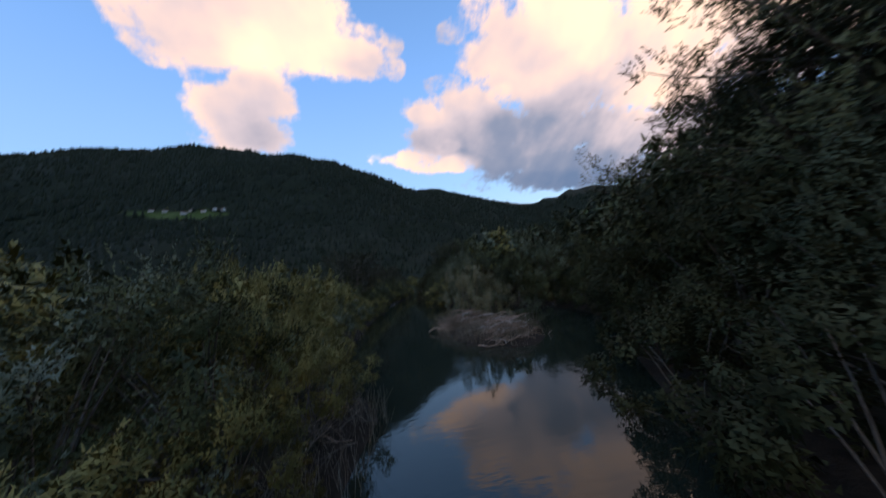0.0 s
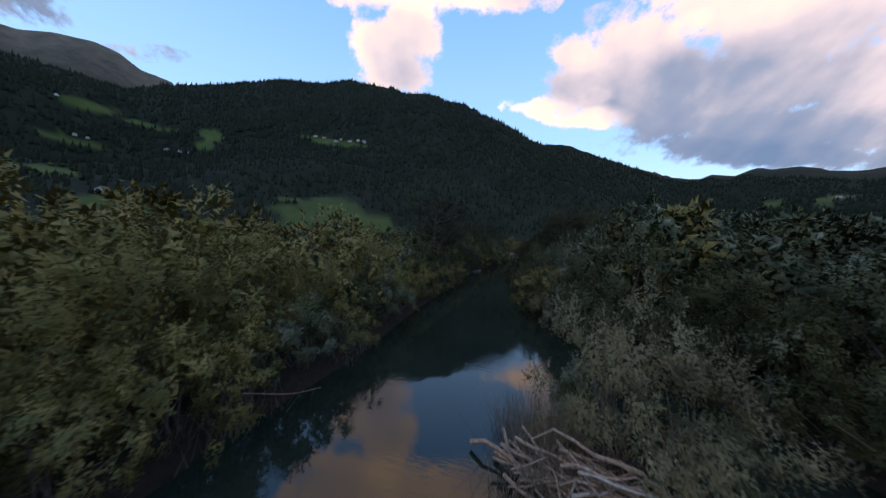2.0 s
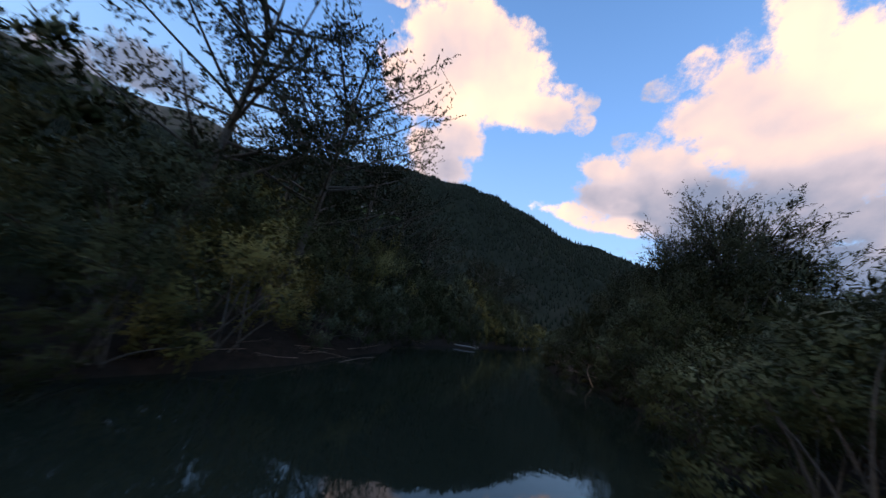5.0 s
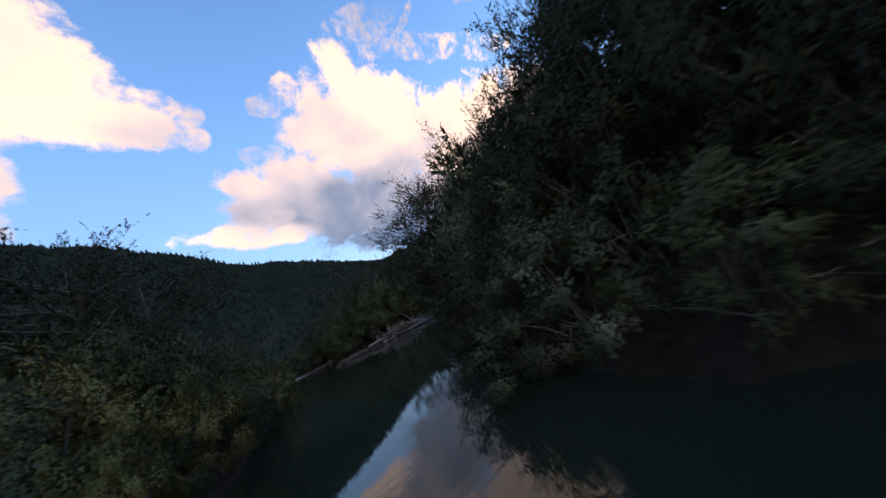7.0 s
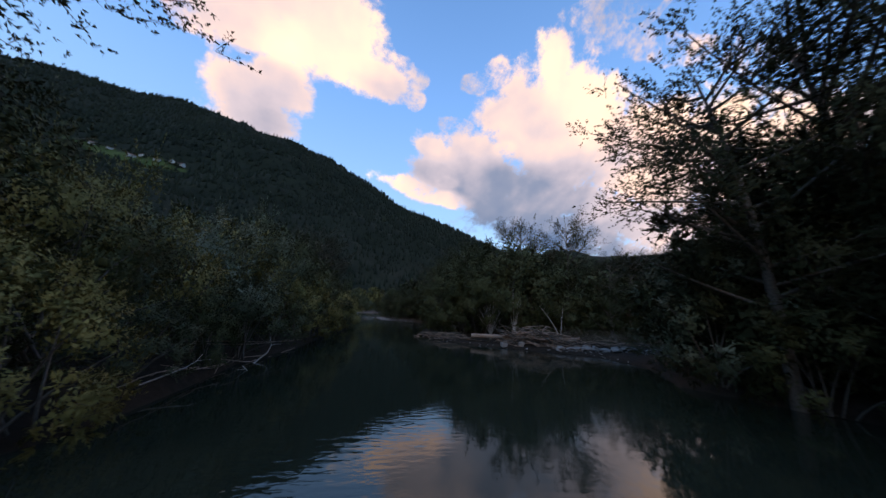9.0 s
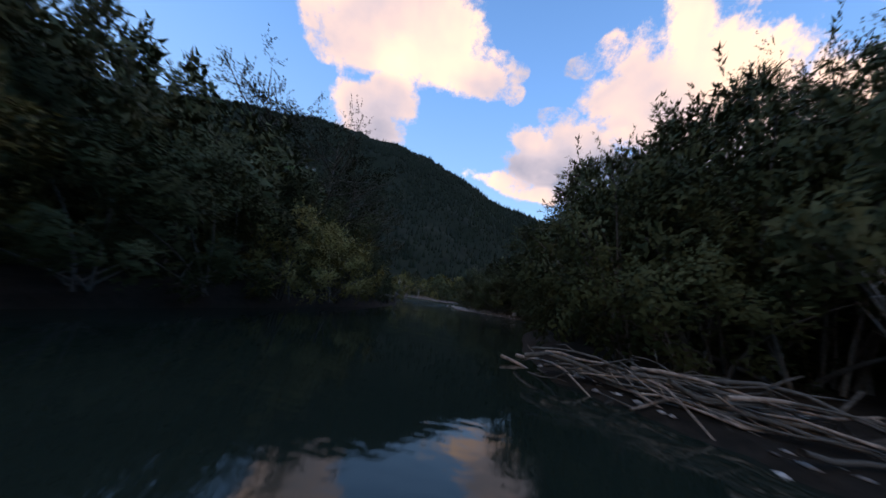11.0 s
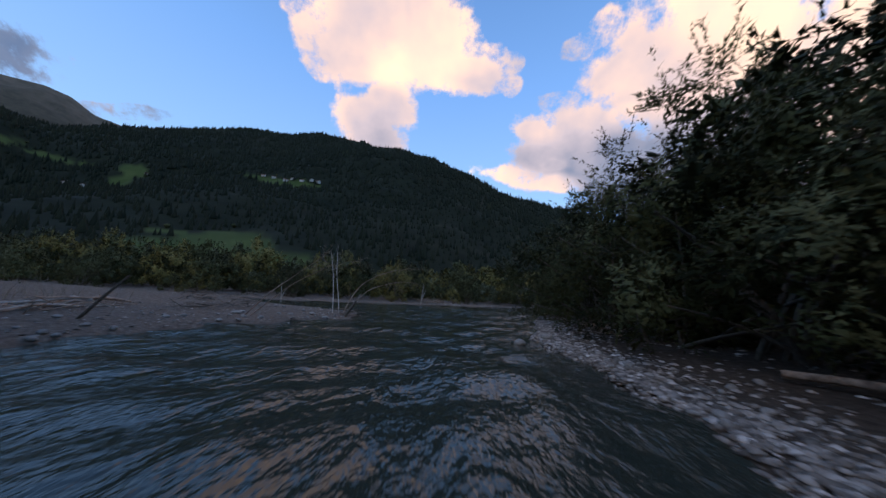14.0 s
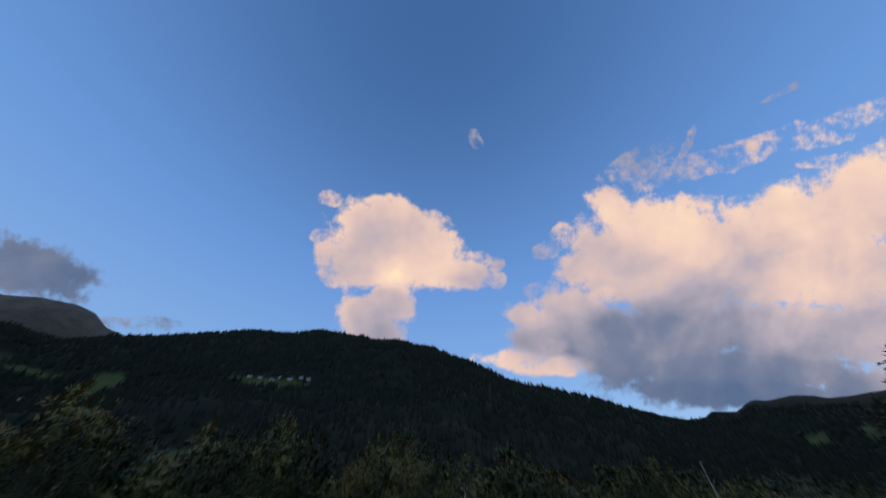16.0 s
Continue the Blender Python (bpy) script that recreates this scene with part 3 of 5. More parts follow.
kk.put(b.inputs["Base Color"], kk.ramp(geo.outputs["Random Per Island"], [(0.0, (0.022, 0.028, 0.012)), (0.6, (0.045, 0.050, 0.020)), (1.0, (0.085, 0.078, 0.030))]))
b.inputs["Roughness"].default_value = 0.95
b.inputs["Specular IOR Level"].default_value = 0.1
tagged(new("broadleaf_wood", np_mesh("broadleaf_wood", bv.reshape(-1, 3), (oct_f[None] + np.arange(len(bx))[:, None, None] * 10).reshape(-1, 3), MAT_BROAD)), "broadleaved trees round the mountain meadows", "forest", kind="stuff")
# ---------------------------------------------------------------- shrubs and trees
def leaf_blades(rng, base, direction, length, width):
    """A narrow three-cornered leaf at every base point."""
    n = len(base)
    side = np.cross(direction, 0.8 * rng.normal(size=(n, 3)) + np.array([0, 0, 1.0]))
    side /= np.linalg.norm(side, axis=1)[:, None] + 1e-9
    ln = (length * rng.uniform(0.65, 1.3, n))[:, None]
    wd = (width * rng.uniform(0.7, 1.3, n))[:, None]
    low = base + direction * ln * 0.3
    v = np.stack([low + side * wd * 0.5, base + direction * ln, low - side * wd * 0.5 - direction * ln * 0.15], 1).reshape(-1, 3)
    return v, np.arange(n * 3).reshape(-1, 3)


def sprigs(rng, tips, outward, twigs, leaves, reach, droop, length, width, spread=0.75):
    """Leaves along short twigs that grow from the tips. Returns leaves and twig sticks."""
    n = len(tips)
    d = outward[:, None] + spread * rng.normal(size=(n, twigs, 3))
    d /= np.linalg.norm(d, axis=2)[..., None]
    ln = reach * rng.uniform(0.5, 1.3, (n, twigs))
    t = rng.uniform(0.08, 1.0, (n, twigs, leaves))
    start = tips[:, None] + 0.12 * reach * rng.normal(size=(n, twigs, 3))
    p = start[:, :, None] + d[:, :, None] * (ln[..., None] * t)[..., None]
    p[..., 2] -= droop * (ln[..., None] * t) ** 2
    ld = d[:, :, None] * 0.8 + 0.4 * rng.normal(size=p.shape)
    ld[..., 2] -= 0.25
    ld /= np.linalg.norm(ld, axis=-1)[..., None]
    lv = leaf_blades(rng, p.reshape(-1, 3), ld.reshape(-1, 3), length, width)
    ends = start + d * ln[..., None]
    ends[..., 2] -= droop * ln ** 2
    return lv, start.reshape(-1, 3), ends.reshape(-1, 3)


def sticks(a, b, r):
    """Thin three-sided sticks from a to b."""
    n = len(a)
    d = b - a
    s = np.cross(d, (0.3, 0.5, 0.8))
    s /= np.linalg.norm(s, axis=1)[:, None] + 1e-9
    w = np.cross(d / (np.linalg.norm(d, axis=1)[:, None] + 1e-9), s)
    q = [s, -0.5 * s + 0.87 * w, -0.5 * s - 0.87 * w]
    v = np.stack([a + r * c for c in q] + [b + 0.4 * r * c for c in q], 1).reshape(-1, 3)
    o = np.arange(n)[:, None] * 6
    f = np.concatenate([np.stack([o[:, 0] + i, o[:, 0] + (i + 1) % 3, o[:, 0] + 3 + (i + 1) % 3, o[:, 0] + 3 + i], -1) for i in range(3)])
    return v, f


def outward_normals(rng, verts, hub, own=None):
    """Soft leaf normals that follow the rounded mass a leaf belongs to; turns the leaves to match."""
    mid = verts.reshape(-1, 3, 3).mean(1)
    nd = mid - hub
    nd /= np.linalg.norm(nd, axis=1)[:, None] + 1e-9
    if own is not None:
        nt = mid - own
        nt /= np.linalg.norm(nt, axis=1)[:, None] + 1e-9
        nd = 0.55 * nd + 0.65 * nt
    nd = nd + 0.18 * rng.normal(size=nd.shape)
    nd /= np.linalg.norm(nd, axis=1)[:, None] + 1e-9
    t3 = verts.reshape(-1, 3, 3)
    root = (t3[:, 0] + t3[:, 2]) * 0.5
    half = np.linalg.norm(t3[:, 0] - t3[:, 2], axis=1)[:, None] * 0.5
    across = np.cross(t3[:, 1] - root, nd + 0.25 * rng.normal(size=nd.shape))
    across /= np.linalg.norm(across, axis=1)[:, None] + 1e-9
    t3[:, 0], t3[:, 2] = root + across * half, root - across * half
    geo = np.cross(t3[:, 1] - t3[:, 0], t3[:, 2] - t3[:, 0])
    turn_ = (geo * nd).sum(1) < 0
    t3[turn_] = t3[turn_][:, ::-1]
    return t3.reshape(-1, 3), np.repeat(nd, 3, 0)


NORMALS = {}
_bm = bmesh.new()
bmesh.ops.create_icosphere(_bm, subdivisions=1, radius=1.0)
CLUMP_V = np.array([v.co[:] for v in _bm.verts])
CLUMP_F = np.array([[v.index for v in f.verts] for f in _bm.faces])
_bm.free()


def shrub_meshes(name, seed, tips_n, twigs, leaves, length, width, mat, wide=0.62, stems=14, bark=None):
    """A shrub one metre tall: many bent stems and a lumpy dome of leafy twigs. Scaled when it is set out."""
    rng = np.random.default_rng(seed)
    # rounded tufts over a dome, with a few low ones that hang round the foot
    tufts, low_ones = 26, 8
    hang = np.arange(tufts) >= tufts - low_ones
    tp = np.arange(tufts) * 2.4 + rng.uniform(0, 0.9, tufts)
    tr = np.where(hang, rng.uniform(0.72, 0.98, tufts), np.sqrt((np.arange(tufts) + rng.uniform(0, 1, tufts)) / (tufts - low_ones)).clip(0, 0.97))
    lobes = 1 + 0.20 * np.sin(3 * tp + seed) + 0.12 * np.sin(5 * tp + 2 * seed)
    tz = np.where(hang, rng.uniform(0.08, 0.30, tufts), 0.10 + (0.08 + 0.70 * np.sqrt(1 - tr ** 2)) * rng.uniform(0.68, 1.08, tufts))
    hearts = np.stack([0.86 * wide * tr * lobes * np.cos(tp), 0.86 * wide * tr * lobes * np.sin(tp), tz], -1)
    size = 0.125 * rng.uniform(0.72, 1.3, tufts)
    of = rng.choice(tufts, size=tips_n, p=size ** 2 / (size ** 2).sum())
    hub = hearts - np.array([0, 0, 0.2])
    hub /= np.linalg.norm(hub, axis=1)[:, None] + 1e-9
    out = rng.normal(size=(tips_n, 3)) + 0.7 * hub[of] + np.array([0, 0, 0.3])
    out /= np.linalg.norm(out, axis=1)[:, None]
    tips = hearts[of] + out * (size[of] * rng.uniform(0.6, 0.85, tips_n))[:, None]
    lv, ta, tb = sprigs(rng, tips, out, twigs, leaves, 0.072, 1.2, length, width, 0.7)
    lv_v, nrm = outward_normals(rng, lv[0], np.array([0, 0, 0.2]), np.repeat(hearts[of], twigs * leaves, 0))
    # upright young shoots that break the outline
    top_ = np.argsort(-(tips[:, 2] + 0.06 * rng.normal(size=tips_n)))[: tips_n // 6]
    so = out[top_] * 0.5 + np.array([0, 0, 0.8]) + 0.2 * rng.normal(size=(len(top_), 3))
    so /= np.linalg.norm(so, axis=1)[:, None]
    sh, sa, sb = sprigs(rng, tips[top_], so, 1, 2 * leaves, 0.15, 0.3, length, width, 0.25)
    sh_v, sh_n = outward_normals(rng, sh[0], np.array([0, 0, 0.2]))
    ta, tb = np.concatenate([sa, ta]), np.concatenate([sb, tb])
    # older, larger leaves inside the tufts
    m = int(tips_n * twigs * leaves * 0.28)
    fo = rng.choice(tufts, size=m, p=size ** 2 / (size ** 2).sum())
    fd = rng.normal(size=(m, 3)) + 0.4 * hub[fo]
    fd /= np.linalg.norm(fd, axis=1)[:, None]
    flat = np.cross(fd, rng.normal(size=(m, 3)))
    flat /= np.linalg.norm(flat, axis=1)[:, None] + 1e-9
    fv = leaf_blades(rng, hearts[fo] + fd * (size[fo] * rng.uniform(0.35, 0.8, m))[:, None], flat, length * 1.15, width * 1.9)
    fv_v, fv_n = outward_normals(rng, fv[0], np.array([0, 0, 0.2]), hearts[fo])
    # the packed old foliage in the heart of each tuft
    cv_, cn_ = [], []
    for c_, r_ in [(h_ * np.array([0.95, 0.95, 0.97]), np.full(3, (0.28 if leaves < 10 else 0.12) * r0_)) for h_, r0_ in zip(hearts, size)]:
        dirs = CLUMP_V * (1 + 0.25 * rng.normal(size=(len(CLUMP_V), 1)))
        cv_.append((c_ + dirs * r_)[CLUMP_F].reshape(-1, 3))
        cn_.append(CLUMP_V[CLUMP_F].reshape(-1, 3) + 0.5 * rng.normal(size=(3 * len(CLUMP_F), 3)))
    cv_, cn_ = np.concatenate(cv_), np.concatenate(cn_)
    cn_ /= np.linalg.norm(cn_, axis=1)[:, None] + 1e-9
    bits = []
    for s in range(stems):
        e = tips[rng.integers(tips_n)]
        b0 = rng.normal(size=3) * np.array([0.10, 0.10, 0]) * wide
        m = b0 * 0.4 + e * np.array([0.35, 0.35, 0.6]) + rng.normal(size=3) * 0.02
        q = np.linspace(0, 1, 6)[:, None]
        bits.append(tube((1 - q) ** 2 * b0 + 2 * q * (1 - q) * m + q ** 2 * e, 0.010, 0.003, 4))
    pick_ = rng.permutation(len(ta))[: min(len(ta), 70)]
    bits.append(sticks(ta[pick_], tb[pick_], 0.0016))
    sv, sf = gather(bits)
    all_v, all_n = np.concatenate([lv_v, sh_v, fv_v, cv_]), np.concatenate([nrm, sh_n, fv_n, cn_])
    foliage = np_mesh(name + "_foliage", all_v, np.arange(len(all_v)).reshape(-1, 3), mat, True, all_n)
    NORMALS[foliage.name] = all_n
    return np_mesh(name + "_stems", sv, sf, bark or MAT_BARK, True), foliage


def tree_meshes(name, seed, limbs, tips_per, twigs, leaves, length, width, mat, crown_low=0.25, wide=0.34, airy=0.10):
    """A slender tree one metre tall: trunk, limbs, and leafy clumps with gaps between them."""
    rng = np.random.default_rng(seed)
    q = np.linspace(0, 1, 9)
    lean = rng.normal(size=2) * 0.05
    trunk = np.stack([lean[0] * q ** 2 + 0.012 * np.sin(5 * q + seed), lean[1] * q ** 2 + 0.012 * np.cos(4 * q), q * 0.97 - 0.02], -1)
    tb = tube(trunk, 0.017, 0.003, 7)
    lb, tips, outs = [], [], []
    for i in range(limbs):
        h0 = crown_low + (0.93 - crown_low) * (i + rng.uniform(0, 1)) / limbs
        root = np.array([np.interp(h0, q, trunk[:, 0]), np.interp(h0, q, trunk[:, 1]), h0 * 0.97 - 0.02])
        a = rng.uniform(0, 2 * np.pi)
        reach = wide * (0.35 + 0.75 * np.sin(np.pi * (h0 - crown_low * 0.6) / (1.02 - crown_low * 0.6)) ** 0.7) * rng.uniform(0.6, 1.1)
        end = root + np.array([np.cos(a) * reach, np.sin(a) * reach, reach * rng.uniform(0.25, 0.8)])
        m = (root + end) / 2 + np.array([0, 0, -0.02]) + rng.normal(size=3) * 0.015
        s = np.linspace(0, 1, 6)[:, None]
        path = (1 - s) ** 2 * root + 2 * s * (1 - s) * m + s ** 2 * end
        lb.append(tube(path, 0.006, 0.0012, 4))
        for _ in range(tips_per):
            w = rng.uniform(0.35, 1.0)
            tpt = root + (end - root) * w + rng.normal(size=3) * airy * wide
            tips.append(tpt)
            o = tpt - root
            outs.append(o / (np.linalg.norm(o) + 1e-9) + np.array([0, 0, 0.3]))
    lv, ta, tbb = sprigs(rng, np.array(tips), np.array(outs), twigs, leaves, 0.075, 0.8, length, width)
    lv_v, nrm = outward_normals(rng, lv[0], np.array([0, 0, 0.45]), np.repeat(np.array(tips) * np.array([0.8, 0.8, 0.96]), twigs * leaves, 0))
    lv = (lv_v, lv[1])
    pk = rng.permutation(len(ta))[:260]
    lb.append(sticks(ta[pk], tbb[pk], 0.0009))
    lvv, lff = gather(lb)
    return (np_mesh(name + "_trunk", *tb, MAT_BARK, True), np_mesh(name + "_limbs", lvv, lff, MAT_BARK, True), np_mesh(name + "_crown", *lv, mat, True, nrm))


# tips, twigs, leaves, leaf length and width, stems, and the seeds of the shapes
GRADES = {"near": (160, 5, 11, 0.033, 0.0105, 8, (11, 18, 25)), "tall": (190, 5, 11, 0.0285, 0.0090, 9, (19, 26, 33)),
          "fine": (260, 5, 14, 0.0178, 0.0058, 12, (23, 32)), "mid": (100, 3, 9, 0.050, 0.0175, 5, (41, 46)), "far": (60, 3, 6, 0.080, 0.034, 4, (71,))}
SHRUB_KINDS = {"willow": (MAT_WILLOW, "dense grey-green willow shrub on the river bank"), "yellow": (MAT_YELLOW, "yellowing willow shrub on the river bank"),
               "silver": (MAT_SILVER, "silvery willow shrub on the river bank"), "dark": (MAT_ALDER, "tall dark willow thick with leaves"),
               "pale": (MAT_PALE_LEAF, "pale yellow-grey willow shrub on the islet")}
SHAPES, SHRUBS = {}, {}


def shrub(kind, level, v):
    """Stems, foliage and label of a shrub; each shape is made once and takes every kind's leaf."""
    if (level, v) not in SHAPES:
        tips_n, twigs, leaves, length, width, stems, seeds = GRADES[level]
        SHAPES[level, v] = shrub_meshes("shrub_" + level, seeds[v % len(seeds)], tips_n, twigs, leaves, length, width, MAT_WILLOW, stems=stems)
    if (kind, level, v) not in SHRUBS:
        stems_, shape = SHAPES[level, v]
        mat, lab = SHRUB_KINDS[kind]
        foliage = shape.copy()
        foliage.name = kind + "_" + level + "_foliage"
        foliage.materials[0] = mat
        NORMALS[foliage.name] = NORMALS[shape.name]
        SHRUBS[kind, level, v] = (stems_, foliage, lab)
    return SHRUBS[kind, level, v]


TREES = {}
for v in range(3):
    TREES["alder", v] = tree_meshes("alder", 5 + v, 28, 13, 5, 12, 0.0108, 0.0064, MAT_ALDER) + ("slender dark alder tree with airy leafy crown",)
TREES["alder", 3] = tree_meshes("airy_alder", 9, 28, 11, 4, 12, 0.0118, 0.0068, MAT_ALDER, 0.3, 0.36) + ("slender alder tree with thin see-through crown",)
for v in range(2):
    TREES["willow", v] = tree_meshes("willow_tree", 25 + v, 28, 11, 4, 11, 0.0175, 0.006, MAT_WILLOW, 0.15, 0.36) + ("tall bank willow tree with loose feathery crown",)


def set_shrub(kind, level, v, x, y, h, wide=1.0, turn=0.0):
    stems, foliage, lab = shrub(kind, level, v)
    ob = tagged(new("willow_shrub"), lab, "shrub", "willow shrubs along the river", "")
    ob.location = (x, y, float(ground_z(np.array(x), np.array(y))) - 0.05)
    ob.rotation_euler = (0, 0, turn)
    ob.scale = (h * wide, h * wide, h)
    tagged(part("stem_clump", stems, ob), kind="stuff")
    tagged(part("foliage", foliage, ob), kind="stuff")
    return ob


def set_tree(kind, v, x, y, h, turn=0.0, wide=1.0, tilt=0.0):
    trunk, limbs, crown, lab = TREES[kind, v]
    ob = tagged(new("bank_tree"), lab, "tree", "trees on the river banks")
    ob.location = (x, y, float(ground_z(np.array(x), np.array(y))) - 0.05)
    ob.rotation_euler = (tilt * math.sin(turn), tilt * math.cos(turn), turn)
    ob.scale = (h * wide, h * wide, h)
    part("trunk", trunk, ob)
    tagged(part("branchwork", limbs, ob), kind="stuff")
    tagged(part("crown", crown, ob), kind="stuff")
    return ob


LEFT_TOP = np.array([(-20, 5.4), (0, 5.3), (12, 5.6), (25, 5.7), (40, 5.9), (46, 5.0), (54, 5.0), (62, 6.0), (68, 5.3), (76, 5.5), (82, 6.5), (88, 6.2), (93, 5.2), (97, 5.2), (101, 5.8), (105, 6.4), (111, 6.6), (117, 6.2), (121, 5.0), (124, 3.7), (128, 3.3), (131, 3.8)], float)
RIGHT_TOP = np.array([(-20, 5), (0, 5.4), (7, 6.0), (14, 6.6), (24, 6.8), (34, 6.8), (45, 7.0), (55, 4.6), (62, 4.6), (66, 4.8), (72, 5.0), (78, 6.8), (84, 8.5), (92, 8.8), (98, 7), (111, 5.5), (116, 7), (120, 9.0), (126, 10.5), (134, 10.6), (138.5, 7.7), (143, 7.6), (147, 8.5), (150, 8.4), (157, 7.0), (168, 5.2)], float)
rng = np.random.default_rng(21)


def blend_kind(left, x, y):
    r = rng.uniform()
    if left and y < 4 and r > 0.5:
        return "dark"
    if left:
        return "yellow" if r < (0.55 if y < 7 else (0.8 if y < 40 else 0.25)) else ("silver" if r > 0.88 else "willow")
    if 58 < y < 100 and r < 0.45:
        return "dark"
    if y < 30 and r < (0.7 if y < 13 else 0.4):
        return "dark"
    return "silver" if r > (0.5 if 30 < y < 52 else 0.86) else ("yellow" if r < 0.08 and y > 30 else "willow")


def hedge(left, y0, y1, rows):
    """Rows of shrubs along a bank, low at the water and higher behind."""
    bank, tops = (LEFT, LEFT_TOP) if left else (RIGHT, RIGHT_TOP)
    sgn = -1 if left else 1
    for off, share, grade, gap, wide in rows:
        y = y0 + rng.uniform(0, gap)
        while y < y1:
            edge = np.interp(y, bank[:, 0], bank[:, 1])
            top_ = np.interp(y, tops[:, 0], tops[:, 1])
            narrow = 0.75 if left and 63 < y < 76 else 1.0
            back_ = (0.7 if left else 0.1) if y < 29 else (0.0 if not left else (0.7 if y < 40 else 0.2))
            x = edge + sgn * (off + back_ + rng.uniform(-0.3, 0.4))
            h = top_ * share * rng.uniform(0.74, 1.16) * (narrow if off < 2 else 1)
            close = off < 4 and ((left and (y < 26 or 44 < y < 66 or 88 < y < 104 or y > 112)) or (not left and 26 < y < 80))
            level = "fine" if off > 1 and (close or y < 40) else ("tall" if off < 1 and (close or 20 < y < 40) else grade)
            if shore(np.array(x), np.array(y)) > -0.05 and not (not left and 43 < y < 50 and x < 2.4):
                set_shrub(blend_kind(left, x, y), level, int(rng.integers(3 if level in ("near", "tall") else 2)), x, y, h, wide * narrow * rng.uniform(0.85, 1.15), rng.uniform(0, 6.28))
            y += gap * rng.uniform(0.75, 1.25)


hedge(True, -3, 130.5, ((0.3, 0.5, "near", 2.3, 0.9), (2.5, 0.95, "tall", 2.9, 0.78)))
hedge(False, 58, 80, ((-0.1, 0.32, "mid", 2.0, 1.3),))
hedge(False, -1, 96.5, ((0.3, 0.5, "near", 2.3, 0.9), (2.5, 0.95, "tall", 2.9, 0.78)))


def thicket(name, label, spots, mats):
    """Shrubs too far back to tell apart, as one mass of leafy twigs for each colour."""
    for kind, level, low, high in [(kd, lv_, a_, b_) for kd in mats for lv_, a_, b_ in (("far", 1, 99), ("mid", 0, 1))]:
        src = shrub(kind, level, 0)[1]
        co = np.empty(len(src.vertices) * 3, np.float32)
        src.vertices.foreach_get("co", co)
        co = co.reshape(-1, 3)
        nb = NORMALS[src.name]
        vs, ns = [], []
        for x, y, h, w in [q[:4] for q in spots if q[4] == kind and low <= q[3] < high]:
            a = rng.uniform(0, 6.28)
            c, s_ = math.cos(a), math.sin(a)
            z = float(ground_z(np.array(x), np.array(y)))
            vs.append(np.stack([x + h * w * (co[:, 0] * c - co[:, 1] * s_), y + h * w * (co[:, 0] * s_ + co[:, 1] * c), z + h * co[:, 2]], -1))
            ns.append(np.stack([nb[:, 0] * c - nb[:, 1] * s_, nb[:, 0] * s_ + nb[:, 1] * c, nb[:, 2]], -1))
        if vs:
            v = np.concatenate(vs)
            tagged(new(name, np_mesh(name, v, np.arange(len(v)).reshape(-1, 3), src.materials[0], True, np.concatenate(ns))), label, "shrubs", kind="stuff")


spots = []
for left in (True, False):
    bank, tops = (LEFT, LEFT_TOP) if left else (RIGHT, RIGHT_TOP)
    for off in (5.6, 9.5, 13, 17.5, 23, 29, 36, 46):
        y = -15.0
        while y < (132 if left else 100):
            x = np.interp(y, bank[:, 0], bank[:, 1]) + (-1 if left else 1) * (off + rng.uniform(-1.5, 1.5))
            h = np.interp(y, tops[:, 0], tops[:, 1]) * rng.uniform(0.75, 1.08) * ((1.04 if left else 1.16) if off < 12 else (0.85 if left else 1.08))
            spots.append((x, y, h, 0.95 if off < 7 else 1.15, blend_kind(left, x, y)))
            y += (2.6 if off < 7 else 4.2 + off * 0.08) * rng.uniform(0.75, 1.25)
# bank behind the stone bar and along the lower river
for off, level, gap, jit in ((3.2, "fine", 2.5, 0.5), (6.2, "tall", 3.2, 0.7)):
    y = 111.5 + rng.uniform(0, 1)
    while y < 168:
        edge = np.interp(y, RIGHT[:, 0], RIGHT[:, 1])
        edge = max(edge, 7.5) if 128 < y < 138 else (edge + (1.3 if y < 150 else -0.1) if y > 138 else edge)
        x = edge + off + rng.uniform(-jit, jit)
        h = np.interp(y, RIGHT_TOP[:, 0], RIGHT_TOP[:, 1]) * rng.uniform(0.8, 1.1) * (0.8 if off < 4 else 1)
        set_shrub("willow" if rng.uniform() < 0.7 else "dark", level, int(rng.integers(2)), x, y, h, 1.0, rng.uniform(0, 6.28))
        y += gap * rng.uniform(0.8, 1.2)
for x, y, h in ((4.6, 112.2, 4.8), (7.0, 112.2, 6.6), (9.6, 112.0, 7.9), (12.0, 111.6, 8.0), (8.2, 114.4, 8.2), (5.6, 114.6, 6.2), (11.4, 114.0, 9.4), (13.8, 113.6, 8.6), (15.2, 110.4, 4.2), (18.6, 108.8, 4.6), (22, 107.2, 4.4), (14.8, 114, 6)):
    set_shrub("willow", "tall", int(rng.integers(3)), x, y, h * 1.05, 0.85, rng.uniform(0, 6.28))
for off in (10, 14, 19, 25, 32, 40):
    y = 100.0
    while y < 185:
        x = max(np.interp(y, RIGHT[:, 0], RIGHT[:, 1]), 8 if y < 138 else -1) + off + rng.uniform(-1.5, 1.5) + (8 if y < 110 else 0)
        spots.append((x, y, np.interp(y, RIGHT_TOP[:, 0], RIGHT_TOP[:, 1]) * rng.uniform(0.7, 1.1), 1.15, "willow"))
        y += 4.8 * rng.uniform(0.75, 1.25)
for x, y, h in ((-12.4, 133.6, 5.4), (-13.8, 135.6, 6.0), (-15.6, 138.2, 5.6), (-17, 140.6, 4.6), (-16.6, 136.2, 6.2)):
    set_shrub("willow", "tall", int(rng.integers(3)), x, y, h, 0.85, rng.uniform(0, 6.28))
